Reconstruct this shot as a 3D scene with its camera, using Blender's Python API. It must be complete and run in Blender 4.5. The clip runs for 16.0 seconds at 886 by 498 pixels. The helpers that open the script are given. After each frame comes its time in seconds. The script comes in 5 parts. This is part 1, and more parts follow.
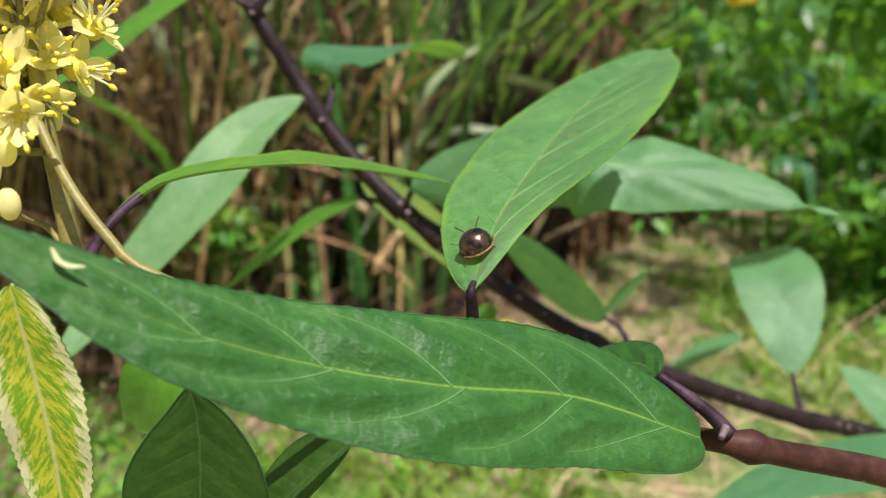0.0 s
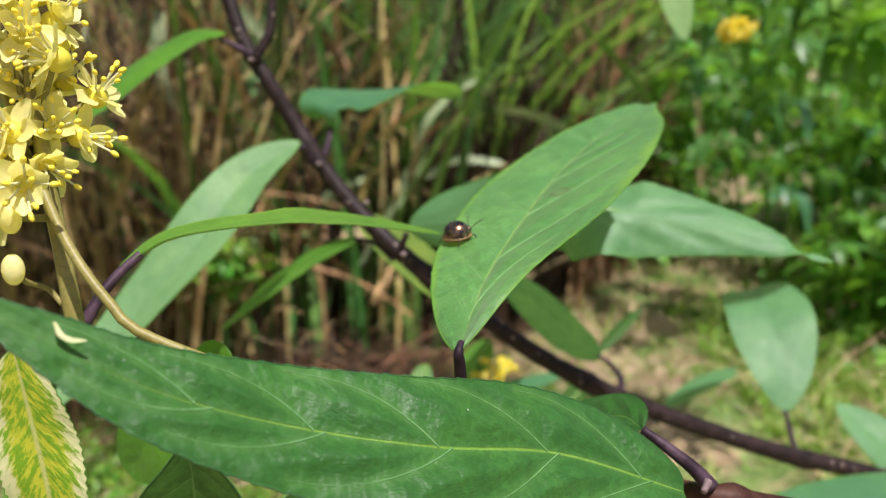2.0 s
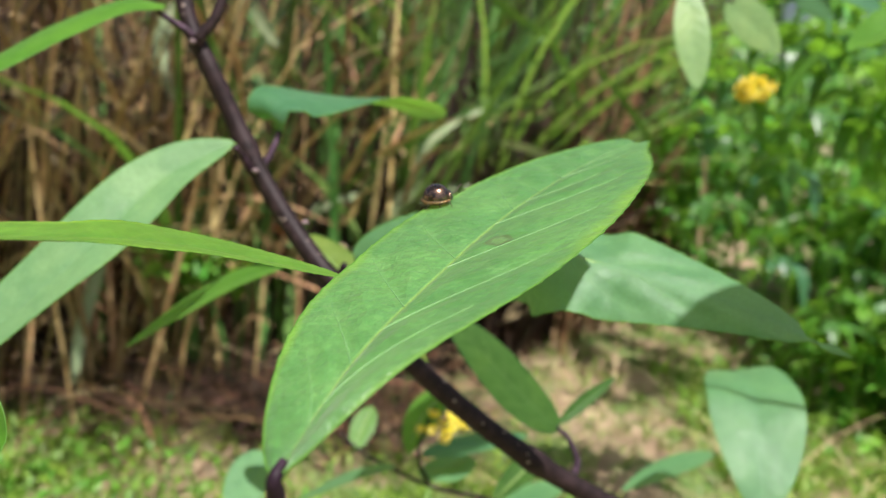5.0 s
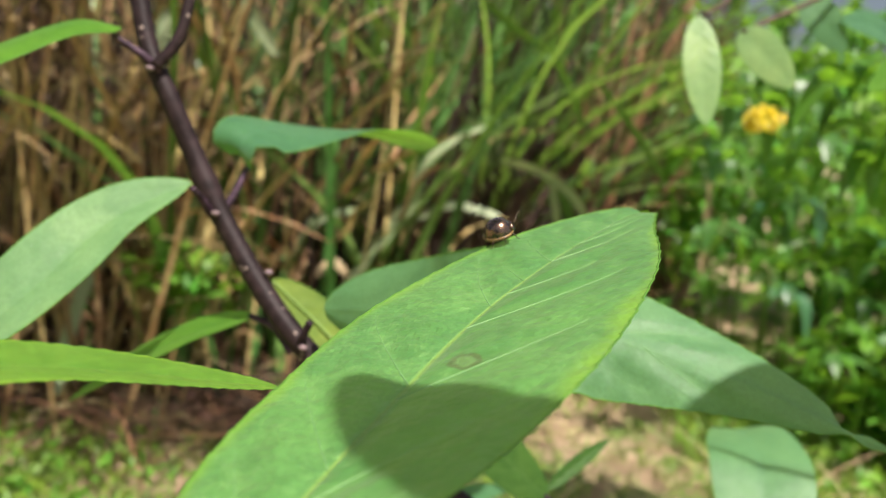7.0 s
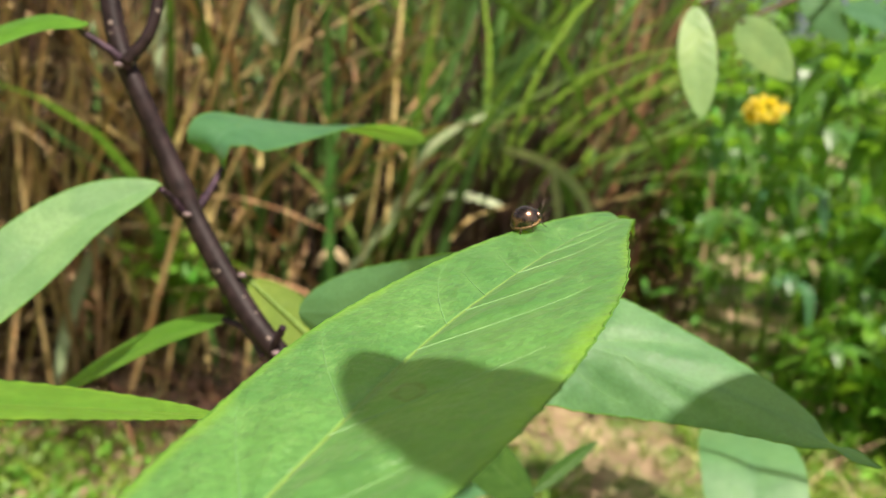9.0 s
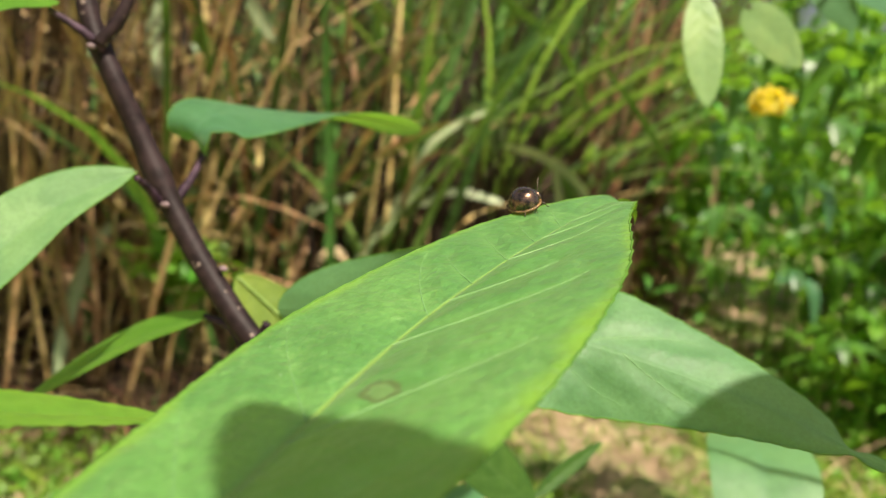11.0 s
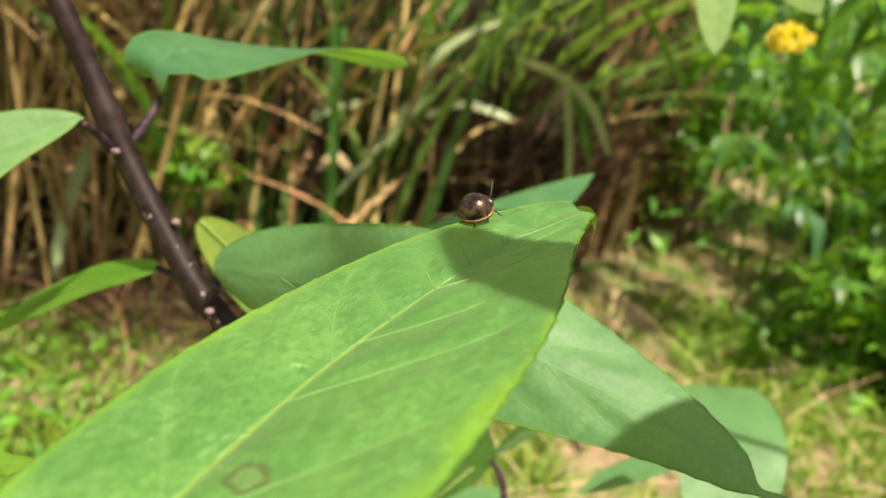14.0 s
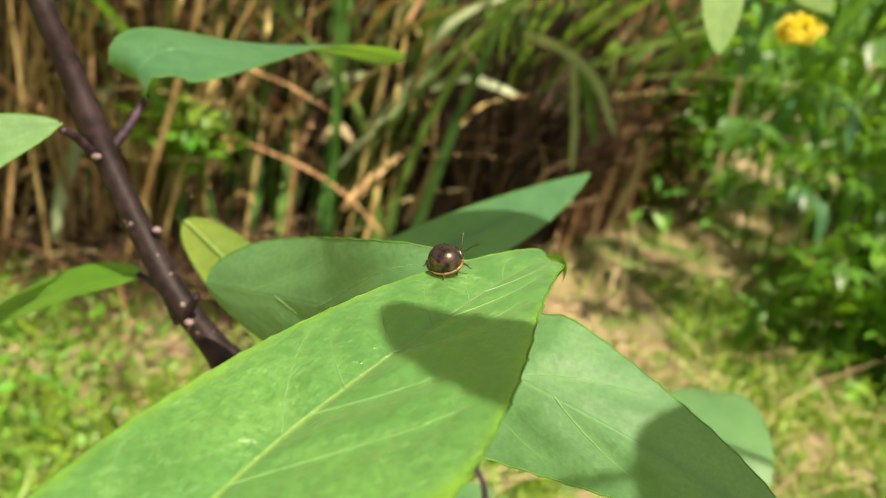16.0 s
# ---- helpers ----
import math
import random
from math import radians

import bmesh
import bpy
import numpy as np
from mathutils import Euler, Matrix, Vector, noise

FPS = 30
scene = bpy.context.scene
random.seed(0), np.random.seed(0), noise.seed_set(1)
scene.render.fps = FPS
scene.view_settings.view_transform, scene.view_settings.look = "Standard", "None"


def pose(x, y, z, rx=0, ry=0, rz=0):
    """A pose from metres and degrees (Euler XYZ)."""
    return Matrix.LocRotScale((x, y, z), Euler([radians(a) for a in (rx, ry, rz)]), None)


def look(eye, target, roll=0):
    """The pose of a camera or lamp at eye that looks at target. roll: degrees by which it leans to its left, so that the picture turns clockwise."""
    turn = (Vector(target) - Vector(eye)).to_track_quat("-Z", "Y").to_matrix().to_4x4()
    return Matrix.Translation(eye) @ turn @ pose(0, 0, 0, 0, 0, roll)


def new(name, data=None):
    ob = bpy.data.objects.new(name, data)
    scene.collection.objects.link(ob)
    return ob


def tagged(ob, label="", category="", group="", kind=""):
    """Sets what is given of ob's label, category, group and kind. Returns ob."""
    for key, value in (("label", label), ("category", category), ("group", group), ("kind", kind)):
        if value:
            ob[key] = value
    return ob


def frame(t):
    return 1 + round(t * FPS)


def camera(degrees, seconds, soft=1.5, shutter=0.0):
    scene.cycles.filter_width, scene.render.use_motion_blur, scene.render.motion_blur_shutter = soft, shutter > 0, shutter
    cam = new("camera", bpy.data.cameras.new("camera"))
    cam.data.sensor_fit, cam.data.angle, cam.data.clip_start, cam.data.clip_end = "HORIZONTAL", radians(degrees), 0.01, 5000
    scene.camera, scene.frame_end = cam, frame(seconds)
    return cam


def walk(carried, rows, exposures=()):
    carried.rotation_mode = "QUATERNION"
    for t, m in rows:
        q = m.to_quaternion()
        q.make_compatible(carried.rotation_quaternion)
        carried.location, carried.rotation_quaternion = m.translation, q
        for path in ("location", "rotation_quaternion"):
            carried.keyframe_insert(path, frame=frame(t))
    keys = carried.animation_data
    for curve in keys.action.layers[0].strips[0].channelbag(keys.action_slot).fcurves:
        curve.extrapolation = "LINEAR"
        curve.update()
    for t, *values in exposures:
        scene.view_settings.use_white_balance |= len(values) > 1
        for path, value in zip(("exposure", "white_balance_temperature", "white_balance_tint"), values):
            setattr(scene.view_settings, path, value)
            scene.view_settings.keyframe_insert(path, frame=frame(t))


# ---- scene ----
# ---------------------------------------------------------------- camera
cam = camera(58.0, 16.0, soft=1.2)
cam.data.dof.use_dof = True
cam.data.dof.focus_distance = 0.114
cam.data.dof.aperture_fstop = 23.0
PATH = [
    (0, 0, 0, 0.55, 75, -0, 0),
    (0.5, 0.0002, 0.00271, 0.5516, 75.08, 0.11, -0.04),
    (1, 0.0007, 0.0004, 0.55247, 75.31, 0.06, -0.06),
    (1.5, 0.00077, -0.00127, 0.5525, 76.75, 0.05, 0),
    (2, 0.00158, -0.00281, 0.55581, 76.96, 0.02, -0.05),
    (2.5, 0.00191, -0.00422, 0.55573, 77.39, -0.04, -0.08),
    (3, 0.00206, -0.0035, 0.55305, 77.74, -0.22, -0.11),
    (3.5, 0.00557, 0.00467, 0.55256, 78.14, -0.26, -0.27),
    (4, 0.01377, 0.0197, 0.54985, 78.55, -0.48, -0.18),
    (4.5, 0.01191, 0.03116, 0.5516, 78.58, -4.18, 0.49),
    (5, 0.01659, 0.03822, 0.55213, 78.78, -7.07, 1.19),
    (7.5, 0.02344, 0.06716, 0.56493, 79.45, -9.19, 1.75),
    (8, 0.02752, 0.06446, 0.5678, 78.73, -9.73, 2.03),
    (8.5, 0.02832, 0.06914, 0.56695, 78.44, -9.25, 2.06),
    (9, 0.02725, 0.07245, 0.56506, 78.43, -8.74, 1.94),
    (11.5, 0.02999, 0.08683, 0.56058, 78.35, -8.14, 2.15),
    (12, 0.02908, 0.08895, 0.5609, 78.19, -7.89, 2.26),
    (12.5, 0.02992, 0.09329, 0.56487, 76.33, -9.92, 2.56),
    (13, 0.02805, 0.09995, 0.56578, 72.08, -11.12, 2.86),
    (13.5, 0.0316, 0.1002, 0.56996, 71.59, -11.57, 3.23),
    (14, 0.03784, 0.09772, 0.57541, 71.23, -11.52, 3.52),
    (14.5, 0.03893, 0.0992, 0.57739, 71.3, -11.15, 3.55),
    (15, 0.04254, 0.09742, 0.58606, 69.39, -12.78, 4.2),
    (15.5, 0.04194, 0.10199, 0.58648, 68.75, -12.88, 4.31),
    (16, 0.03958, 0.10486, 0.5859, 68.78, -13.01, 4.33),
]
walk(cam, [(r[0], pose(*r[1:])) for r in PATH], exposures=[(0.0, 0.38, 6250, 17), (3.0, 0.44, 6250, 17), (4.2, 0.57, 6150, 18), (9.0, 0.66, 7050, 16), (12.0, 0.69, 7400, 13), (16.0, 0.76, 7850, 12)])

# ---------------------------------------------------------------- light
SUN_ELEV, SUN_TURN = radians(66), radians(152)
world = bpy.data.worlds.new("sky")
scene.world = world
world.use_nodes = True
wn = world.node_tree.nodes
sky = wn.new("ShaderNodeTexSky")
sky.sky_type = "NISHITA"
sky.sun_disc = False
sky.dust_density, sky.air_density = 4.0, 1.3
sky.sun_elevation, sky.sun_rotation = SUN_ELEV, SUN_TURN
world.node_tree.links.new(sky.outputs[0], wn["Background"].inputs[0])
wn["Background"].inputs[1].default_value = 0.060
sun = new("sun", bpy.data.lights.new("sun", "SUN"))
sun.data.energy, sun.data.angle, sun.data.color = 5.0, radians(0.55), (1.0, 0.95, 0.86)
sun_way = Vector((math.sin(SUN_TURN) * math.cos(SUN_ELEV), math.cos(SUN_TURN) * math.cos(SUN_ELEV), math.sin(SUN_ELEV)))
sun.matrix_world = look(sun_way * 6, (0, 0, 0))


# ---------------------------------------------------------------- materials
class Nodes:
    """A short hand for writing node trees."""

    def __init__(self, name):
        self.mat = bpy.data.materials.new(name)
        self.mat.use_nodes = True
        self.tree = self.mat.node_tree
        self.tree.nodes.clear()
        self.out = self.tree.nodes.new("ShaderNodeOutputMaterial")

    def add(self, kind, operation="", feature="", data_type="", interpolation_type=""):
        n = self.tree.nodes.new("ShaderNode" + kind)
        if operation:
            n.operation = operation
        if feature:
            n.feature = feature
        if data_type:
            n.data_type = data_type
        if interpolation_type:
            n.interpolation_type = interpolation_type
        return n

    def link(self, a, b):
        if isinstance(a, (int, float, tuple)):
            b.default_value = a
        else:
            self.tree.links.new(a, b)

    def math(self, op, a, b=0.0, c=0.0):
        n = self.add("Math", operation=op)
        for i, v in enumerate((a, b, c)):
            self.link(v, n.inputs[i])
        return n.outputs[0]

    def step(self, x, lo, hi, a=0.0, b=1.0):
        n = self.add("MapRange", interpolation_type="SMOOTHSTEP")
        for i, v in enumerate((x, lo, hi, a, b)):
            self.link(v, n.inputs[i])
        return n.outputs[0]

    def mix(self, f, a, b):
        n = self.add("Mix", data_type="RGBA")
        self.link(f, n.inputs[0])
        for v, s in ((a, n.inputs[6]), (b, n.inputs[7])):
            self.link((*v, 1.0) if isinstance(v, tuple) else v, s)
        return n.outputs[2]

    def noise(self, scale, detail=3.0, rough=0.55, vec=None):
        n = self.add("TexNoise")
        n.inputs["Scale"].default_value, n.inputs["Detail"].default_value, n.inputs["Roughness"].default_value = scale, detail, rough
        self.link(vec or self.place(), n.inputs["Vector"])
        return n.outputs[0]

    def voronoi(self, scale, feature="F1", vec=None):
        n = self.add("TexVoronoi", feature=feature)
        n.inputs["Scale"].default_value = scale
        self.link(vec or self.place(), n.inputs["Vector"])
        return n.outputs["Distance"]

    def place(self):
        return self.add("TexCoord").outputs["Object"]

    def bump(self, height, strength, distance):
        n = self.add("Bump")
        n.inputs["Strength"].default_value, n.inputs["Distance"].default_value = strength, distance
        self.link(height, n.inputs["Height"])
        return n.outputs[0]

    def finish(self, colour, rough, normal=None, metal=0.0, spec=0.5, thru=0.0, glow_colour=None, coat=0.0, sheen=0.0):
        p = self.add("BsdfPrincipled")
        self.link((*colour, 1.0) if isinstance(colour, tuple) else colour, p.inputs["Base Color"])
        self.link(rough, p.inputs["Roughness"])
        self.link(metal, p.inputs["Metallic"])
        p.inputs["Specular IOR Level"].default_value = spec
        p.inputs["Coat Weight"].default_value = coat
        p.inputs["Sheen Weight"].default_value, p.inputs["Sheen Roughness"].default_value = sheen, 0.45
        if normal is not None:
            self.link(normal, p.inputs["Normal"])
        last = p.outputs[0]
        if thru:
            t = self.add("BsdfTranslucent")
            self.link((*glow_colour, 1.0) if isinstance(glow_colour, tuple) else glow_colour, t.inputs[0])
            m = self.add("MixShader")
            m.inputs[0].default_value = thru
            self.link(last, m.inputs[1])
            self.link(t.outputs[0], m.inputs[2])
            last = m.outputs[0]
        self.link(last, self.out.inputs[0])
        return self.mat


def leaf_material(name, blade, vein, glow, rough=0.42, thru=0.3, ribs=8.0, vein_show=0.8, mottling=0.35, spec=0.35, side_veins=0.75, edge=None, net_show=0.3, sheen=0.08, rib_tone=None, stain=None, quilted=0.3):
    """Leaf blade with a pale midrib, side veins that curve to the tip, a fine net and slight mottling. UV: along, across."""
    k = Nodes(name)
    uv = k.add("SeparateXYZ")
    k.link(k.add("UVMap").outputs[0], uv.inputs[0])
    along, side = uv.outputs[0], k.math("SUBTRACT", k.math("MULTIPLY", uv.outputs[1], 2.0), 1.0)
    off = k.math("ABSOLUTE", side)
    wob = k.math("MULTIPLY", k.math("SUBTRACT", k.noise(90.0, 2.0), 0.5), 0.012)
    ridge = k.math("ADD", off, wob)
    rib = k.step(ridge, 0.005, k.math("SUBTRACT", 0.042, k.math("MULTIPLY", along, 0.026)), 1.0, 0.0)
    lean = k.math("MULTIPLY", k.math("POWER", off, 1.25), 0.17)
    shift = k.math("MULTIPLY", k.math("SIGN", side), 0.23)
    run = k.math("ADD", k.math("MULTIPLY", k.math("ADD", k.math("SUBTRACT", along, lean), wob), ribs), shift)
    near = k.math("ABSOLUTE", k.math("SUBTRACT", k.math("FRACT", run), 0.5))
    fade = k.step(off, 0.45, 0.95, 1.0, 0.12)
    lat = k.math("MULTIPLY", k.step(near, 0.006, 0.040, 1.0, 0.0), k.math("MULTIPLY", fade, side_veins))
    fine_run = k.math("MULTIPLY", run, 4.0)
    fine = k.math("MULTIPLY", k.step(k.math("ABSOLUTE", k.math("SUBTRACT", k.math("FRACT", fine_run), 0.5)), 0.03, 0.16, 1.0, 0.0), 0.07)
    grain = k.add("CombineXYZ")
    k.link(k.math("MULTIPLY", k.math("SUBTRACT", along, k.math("MULTIPLY", lean, 1.4)), 110.0), grain.inputs[0])
    k.link(k.math("MULTIPLY", side, 22.0), grain.inputs[1])
    streak = k.noise(1.0, 3.0, 0.6, grain.outputs[0])
    warp = k.add("VectorMath", operation="ADD")
    k.link(k.place(), warp.inputs[0])
    bend = k.add("TexNoise")
    bend.inputs["Scale"].default_value = 150.0
    shrink = k.add("VectorMath", operation="SCALE")
    k.link(bend.outputs["Color"], shrink.inputs[0])
    shrink.inputs["Scale"].default_value = 0.0035
    k.link(shrink.outputs[0], warp.inputs[1])
    web = k.step(k.voronoi(230.0, "DISTANCE_TO_EDGE", warp.outputs[0]), 0.008, 0.048, 1.0, 0.0)
    web = k.math("MULTIPLY", k.math("MULTIPLY", web, k.step(k.noise(120.0, 2.0), 0.40, 0.62)), net_show)
    fine = k.math("MAXIMUM", fine, web)
    veins = k.math("MAXIMUM", rib, k.math("MAXIMUM", lat, fine))
    net = k.voronoi(620.0, "DISTANCE_TO_EDGE")
    patch = k.noise(55.0, 3.0)
    body = k.mix(k.step(k.noise(260.0, 3.0), 0.44, 0.60, 0.0, 0.62), blade, tuple(c * f for c, f in zip(blade, (0.62, 0.72, 0.72))))
    body = k.mix(k.step(patch, 0.45, 0.62, 0.0, mottling), body, tuple(min(1.0, c * f) for c, f in zip(blade, (1.9, 1.5, 1.35))))
    body = k.mix(k.math("ADD", k.step(k.noise(1000.0, 2.0), 0.44, 0.58, 0.0, 0.34), k.step(net, 0.0, 0.10, 0.0, 0.25)), body, tuple(c * 0.62 for c in blade))
    body = k.mix(k.step(streak, 0.36, 0.66, 0.0, 0.14), body, tuple(c * 0.62 for c in blade))
    # Yellower margin: partly the leaf's own, partly light coming through, painted in.
    if edge:
        body = k.mix(k.step(k.math("ADD", off, k.math("MULTIPLY", k.math("SUBTRACT", patch, 0.5), 0.4)), 0.88, 1.05, 0.0, 0.65), body, edge)
    halo = k.add("Attribute")
    halo.attribute_name = "vein"
    body = k.mix(k.math("MULTIPLY", halo.outputs["Fac"], 0.85), body, tuple(min(1.0, 0.35 * x + 0.65 * y) for x, y in zip(blade, vein)))
    tint = k.mix(k.math("MULTIPLY", veins, vein_show), body, vein)
    if rib_tone:
        thin = k.step(ridge, 0.004, k.math("SUBTRACT", 0.036, k.math("MULTIPLY", along, 0.016)), 1.0, 0.0)
        tint = k.mix(k.math("MULTIPLY", thin, k.step(along, 0.55, 0.95, 0.75, 0.2)), tint, rib_tone)
    if stain:
        s0, v0, ds, dv = stain
        ex, ey = k.math("DIVIDE", k.math("SUBTRACT", along, s0), ds), k.math("DIVIDE", k.math("SUBTRACT", side, v0), dv)
        far = k.math("ADD", k.math("SQRT", k.math("ADD", k.math("MULTIPLY", ex, ex), k.math("MULTIPLY", ey, ey))), k.math("MULTIPLY", k.math("SUBTRACT", k.noise(900.0, 3.0), 0.5), 0.9))
        tint = k.mix(k.step(far, 0.85, 1.10, 0.45, 0.0), tint, (0.15, 0.20, 0.085))
        ring = k.math("MULTIPLY", k.step(far, 0.55, 0.85), k.step(far, 0.95, 1.25, 1.0, 0.0))
        tint = k.mix(k.math("MULTIPLY", ring, 0.75), tint, (0.060, 0.060, 0.032))
    speck = k.step(k.voronoi(260.0), 0.025, 0.04, 1.0, 0.0)
    tint = k.mix(k.math("MULTIPLY", k.math("MULTIPLY", speck, k.step(k.noise(70.0, 1.0), 0.57, 0.61)), 0.75), tint, (0.62, 0.68, 0.58))
    swell = k.math("MULTIPLY", near, fade)
    relief = k.math("ADD", k.math("MULTIPLY", swell, 1.0), k.math("ADD", k.math("MULTIPLY", rib, -0.15), k.math("ADD", k.math("MULTIPLY", k.math("MINIMUM", net, 0.10), 0.25), k.math("ADD", k.math("MULTIPLY", streak, 0.18), k.math("ADD", k.math("MULTIPLY", k.noise(330.0, 2.0), 0.9), k.math("MULTIPLY", k.noise(130.0, 2.0), 1.1))))))
    shine = k.math("ADD", rough, k.math("MULTIPLY", k.math("SUBTRACT", k.noise(120.0, 3.0), 0.5), 0.28))
    warm = k.mix(k.math("MULTIPLY", veins, 0.55), glow, tuple(c * 0.6 for c in glow))
    return k.finish(tint, shine, k.bump(relief, quilted, 0.0008), thru=thru, glow_colour=warm, spec=spec, sheen=sheen)


def plain_material(name, a, b, scale, rough, bump=0.3, depth=0.0003, thru=0.0, glow=None, spec=0.5, random_tint=0.0):
    k = Nodes(name)
    c = k.mix(k.step(k.noise(scale, 4.0, 0.6), 0.35, 0.68), a, b)
    c = k.mix(k.step(k.noise(scale * 7, 2.0), 0.45, 0.7, 0.0, 0.35), c, tuple(v * 0.55 for v in a))
    if random_tint:
        info = k.add("NewGeometry")
        h = k.add("HueSaturation")
        k.link(k.step(info.outputs["Random Per Island"], 0.0, 1.0, 1.0 - random_tint, 1.0 + random_tint), h.inputs["Value"])
        k.link(k.math("ADD", 0.5, k.math("MULTIPLY", k.math("SUBTRACT", k.math("FRACT", k.math("MULTIPLY", info.outputs["Random Per Island"], 7.3)), 0.5), 0.06)), h.inputs["Hue"])
        k.link(c, h.inputs["Color"])
        c = h.outputs[0]
    return k.finish(c, rough, k.bump(k.noise(scale * 4, 3.0), bump, depth), thru=thru, glow_colour=glow, spec=spec)


def bark_material(name, a, b, dots):
    """Smooth young bark with fine long streaks and pale raised pores."""
    k = Nodes(name)
    c = k.mix(k.step(k.noise(260.0, 4.0, 0.6), 0.35, 0.7), a, b)
    c = k.mix(k.step(k.noise(45.0, 3.0), 0.45, 0.75, 0.0, 0.5), c, tuple(v * 0.5 for v in a))
    pore = k.step(k.voronoi(330.0), 0.16, 0.26, 1.0, 0.0)
    pore = k.math("MULTIPLY", pore, k.step(k.noise(200.0, 1.0), 0.54, 0.6))
    c = k.mix(k.math("MULTIPLY", pore, dots), c, (0.42, 0.33, 0.27))
    return k.finish(c, 0.55, k.bump(k.math("ADD", pore, k.noise(700.0, 3.0)), 0.4, 0.0002), spec=0.2)


HOST_LEAF = leaf_material("beetle_leaf", (0.084, 0.268, 0.070), (0.19, 0.39, 0.11), (0.34, 0.68, 0.04), rough=0.38, thru=0.32, ribs=7.0, spec=0.8, vein_show=0.75, side_veins=0.0, edge=(0.20, 0.40, 0.02), net_show=0.85, sheen=0.16, rib_tone=(0.25, 0.43, 0.07), stain=(0.411, 0.226, 0.013, 0.085), quilted=1.0, mottling=0.5)
NARROW_LEAF = leaf_material("yellow_edged_leaf", (0.085, 0.25, 0.025), (0.28, 0.42, 0.06), (0.48, 0.74, 0.04), rough=0.42, thru=0.38, ribs=8.0, spec=0.6, vein_show=0.6, side_veins=0.4, edge=(0.32, 0.50, 0.03))
GREEN_DEEP = leaf_material("deep_green_leaf", (0.030, 0.126, 0.022), (0.13, 0.27, 0.06), (0.16, 0.38, 0.05), rough=0.42, thru=0.16, ribs=6.0, spec=0.34, vein_show=0.5, side_veins=0.0, net_show=0.10, sheen=0.05, rib_tone=(0.17, 0.33, 0.04), mottling=0.5, quilted=0.9)
GREEN_PALE = leaf_material("pale_leaf", (0.100, 0.270, 0.112), (0.16, 0.36, 0.13), (0.32, 0.60, 0.08), rough=0.55, thru=0.34, ribs=8.0, vein_show=0.45, spec=0.55)
# Paler version of GREEN_PALE, with sun and sheen put into the colour.
GREEN_LIT_PALE = leaf_material("sun_paled_leaf", (0.18, 0.37, 0.155), (0.26, 0.45, 0.20), (0.36, 0.64, 0.11), rough=0.56, thru=0.36, ribs=8.0, vein_show=0.45, spec=0.6)
GREEN_BLUE = leaf_material("bluish_leaf", (0.060, 0.195, 0.090), (0.13, 0.30, 0.14), (0.26, 0.56, 0.03), rough=0.40, thru=0.34, ribs=7.0, vein_show=0.6, spec=0.6)
# Whitish green paints the sun's glow on the shoot's leaves.
GREEN_LIT_WHITE = leaf_material("sun_whitened_leaf", (0.30, 0.50, 0.19), (0.38, 0.56, 0.24), (0.42, 0.68, 0.15), rough=0.45, thru=0.4, vein_show=0.3)
GREEN_DARK = leaf_material("dark_leaf", (0.046, 0.118, 0.020), (0.12, 0.22, 0.06), (0.12, 0.26, 0.03), rough=0.48, thru=0.16, ribs=7.0, vein_show=0.5, spec=0.2, sheen=0.0)
GREEN_BRIGHT = leaf_material("bright_leaf", (0.085, 0.25, 0.020), (0.2, 0.4, 0.06), (0.26, 0.55, 0.03), rough=0.45, thru=0.40, ribs=8.0, vein_show=0.35)
SHRUB_LEAF = leaf_material("shrub_leaf", (0.060, 0.185, 0.030), (0.13, 0.28, 0.07), (0.22, 0.48, 0.03), rough=0.38, thru=0.3, ribs=8.0, vein_show=0.4, spec=0.5)
GREEN_YELLOW = leaf_material("yellow_green_leaf", (0.17, 0.27, 0.045), (0.3, 0.4, 0.12), (0.36, 0.50, 0.06), rough=0.5, thru=0.32, vein_show=0.4)


def variegated_material():
    """Yellow leaf with green flecks along its veins and cream edges."""
    k = Nodes("variegated_leaf")
    uv = k.add("SeparateXYZ")
    k.link(k.add("UVMap").outputs[0], uv.inputs[0])
    along, side = uv.outputs[0], k.math("SUBTRACT", k.math("MULTIPLY", uv.outputs[1], 2.0), 1.0)
    off = k.math("ABSOLUTE", side)
    grain = k.add("CombineXYZ")
    k.link(k.math("MULTIPLY", k.math("SUBTRACT", along, k.math("MULTIPLY", off, 0.16)), 30.0), grain.inputs[0])
    k.link(k.math("MULTIPLY", side, 3.2), grain.inputs[1])
    fleck = k.noise(1.0, 5.0, 0.68, grain.outputs[0])
    c = k.mix(k.step(fleck, 0.45, 0.56), (0.60, 0.62, 0.045), (0.22, 0.42, 0.02))
    c = k.mix(k.step(k.math("ADD", off, k.math("MULTIPLY", k.math("SUBTRACT", fleck, 0.5), -1.6)), 0.62, 0.90), c, (0.80, 0.78, 0.42))
    c = k.mix(k.step(off, 0.02, 0.09, 0.8, 0.0), c, (0.70, 0.70, 0.26))
    return k.finish(c, 0.5, k.bump(fleck, 0.6, 0.0006), thru=0.35, glow_colour=c, spec=0.4)


VARIEGATED = variegated_material()
RIM_DARK = plain_material("dark_leaf_rim", (0.03, 0.11, 0.025), (0.02, 0.08, 0.02), 300.0, 0.45)
RIM = plain_material("leaf_rim", (0.13, 0.32, 0.04), (0.09, 0.25, 0.035), 300.0, 0.45, thru=0.3, glow=(0.4, 0.6, 0.05))
SIDE_VEIN = plain_material("pale_side_vein", (0.20, 0.40, 0.14), (0.16, 0.36, 0.12), 300.0, 0.45, thru=0.2, glow=(0.3, 0.5, 0.1))
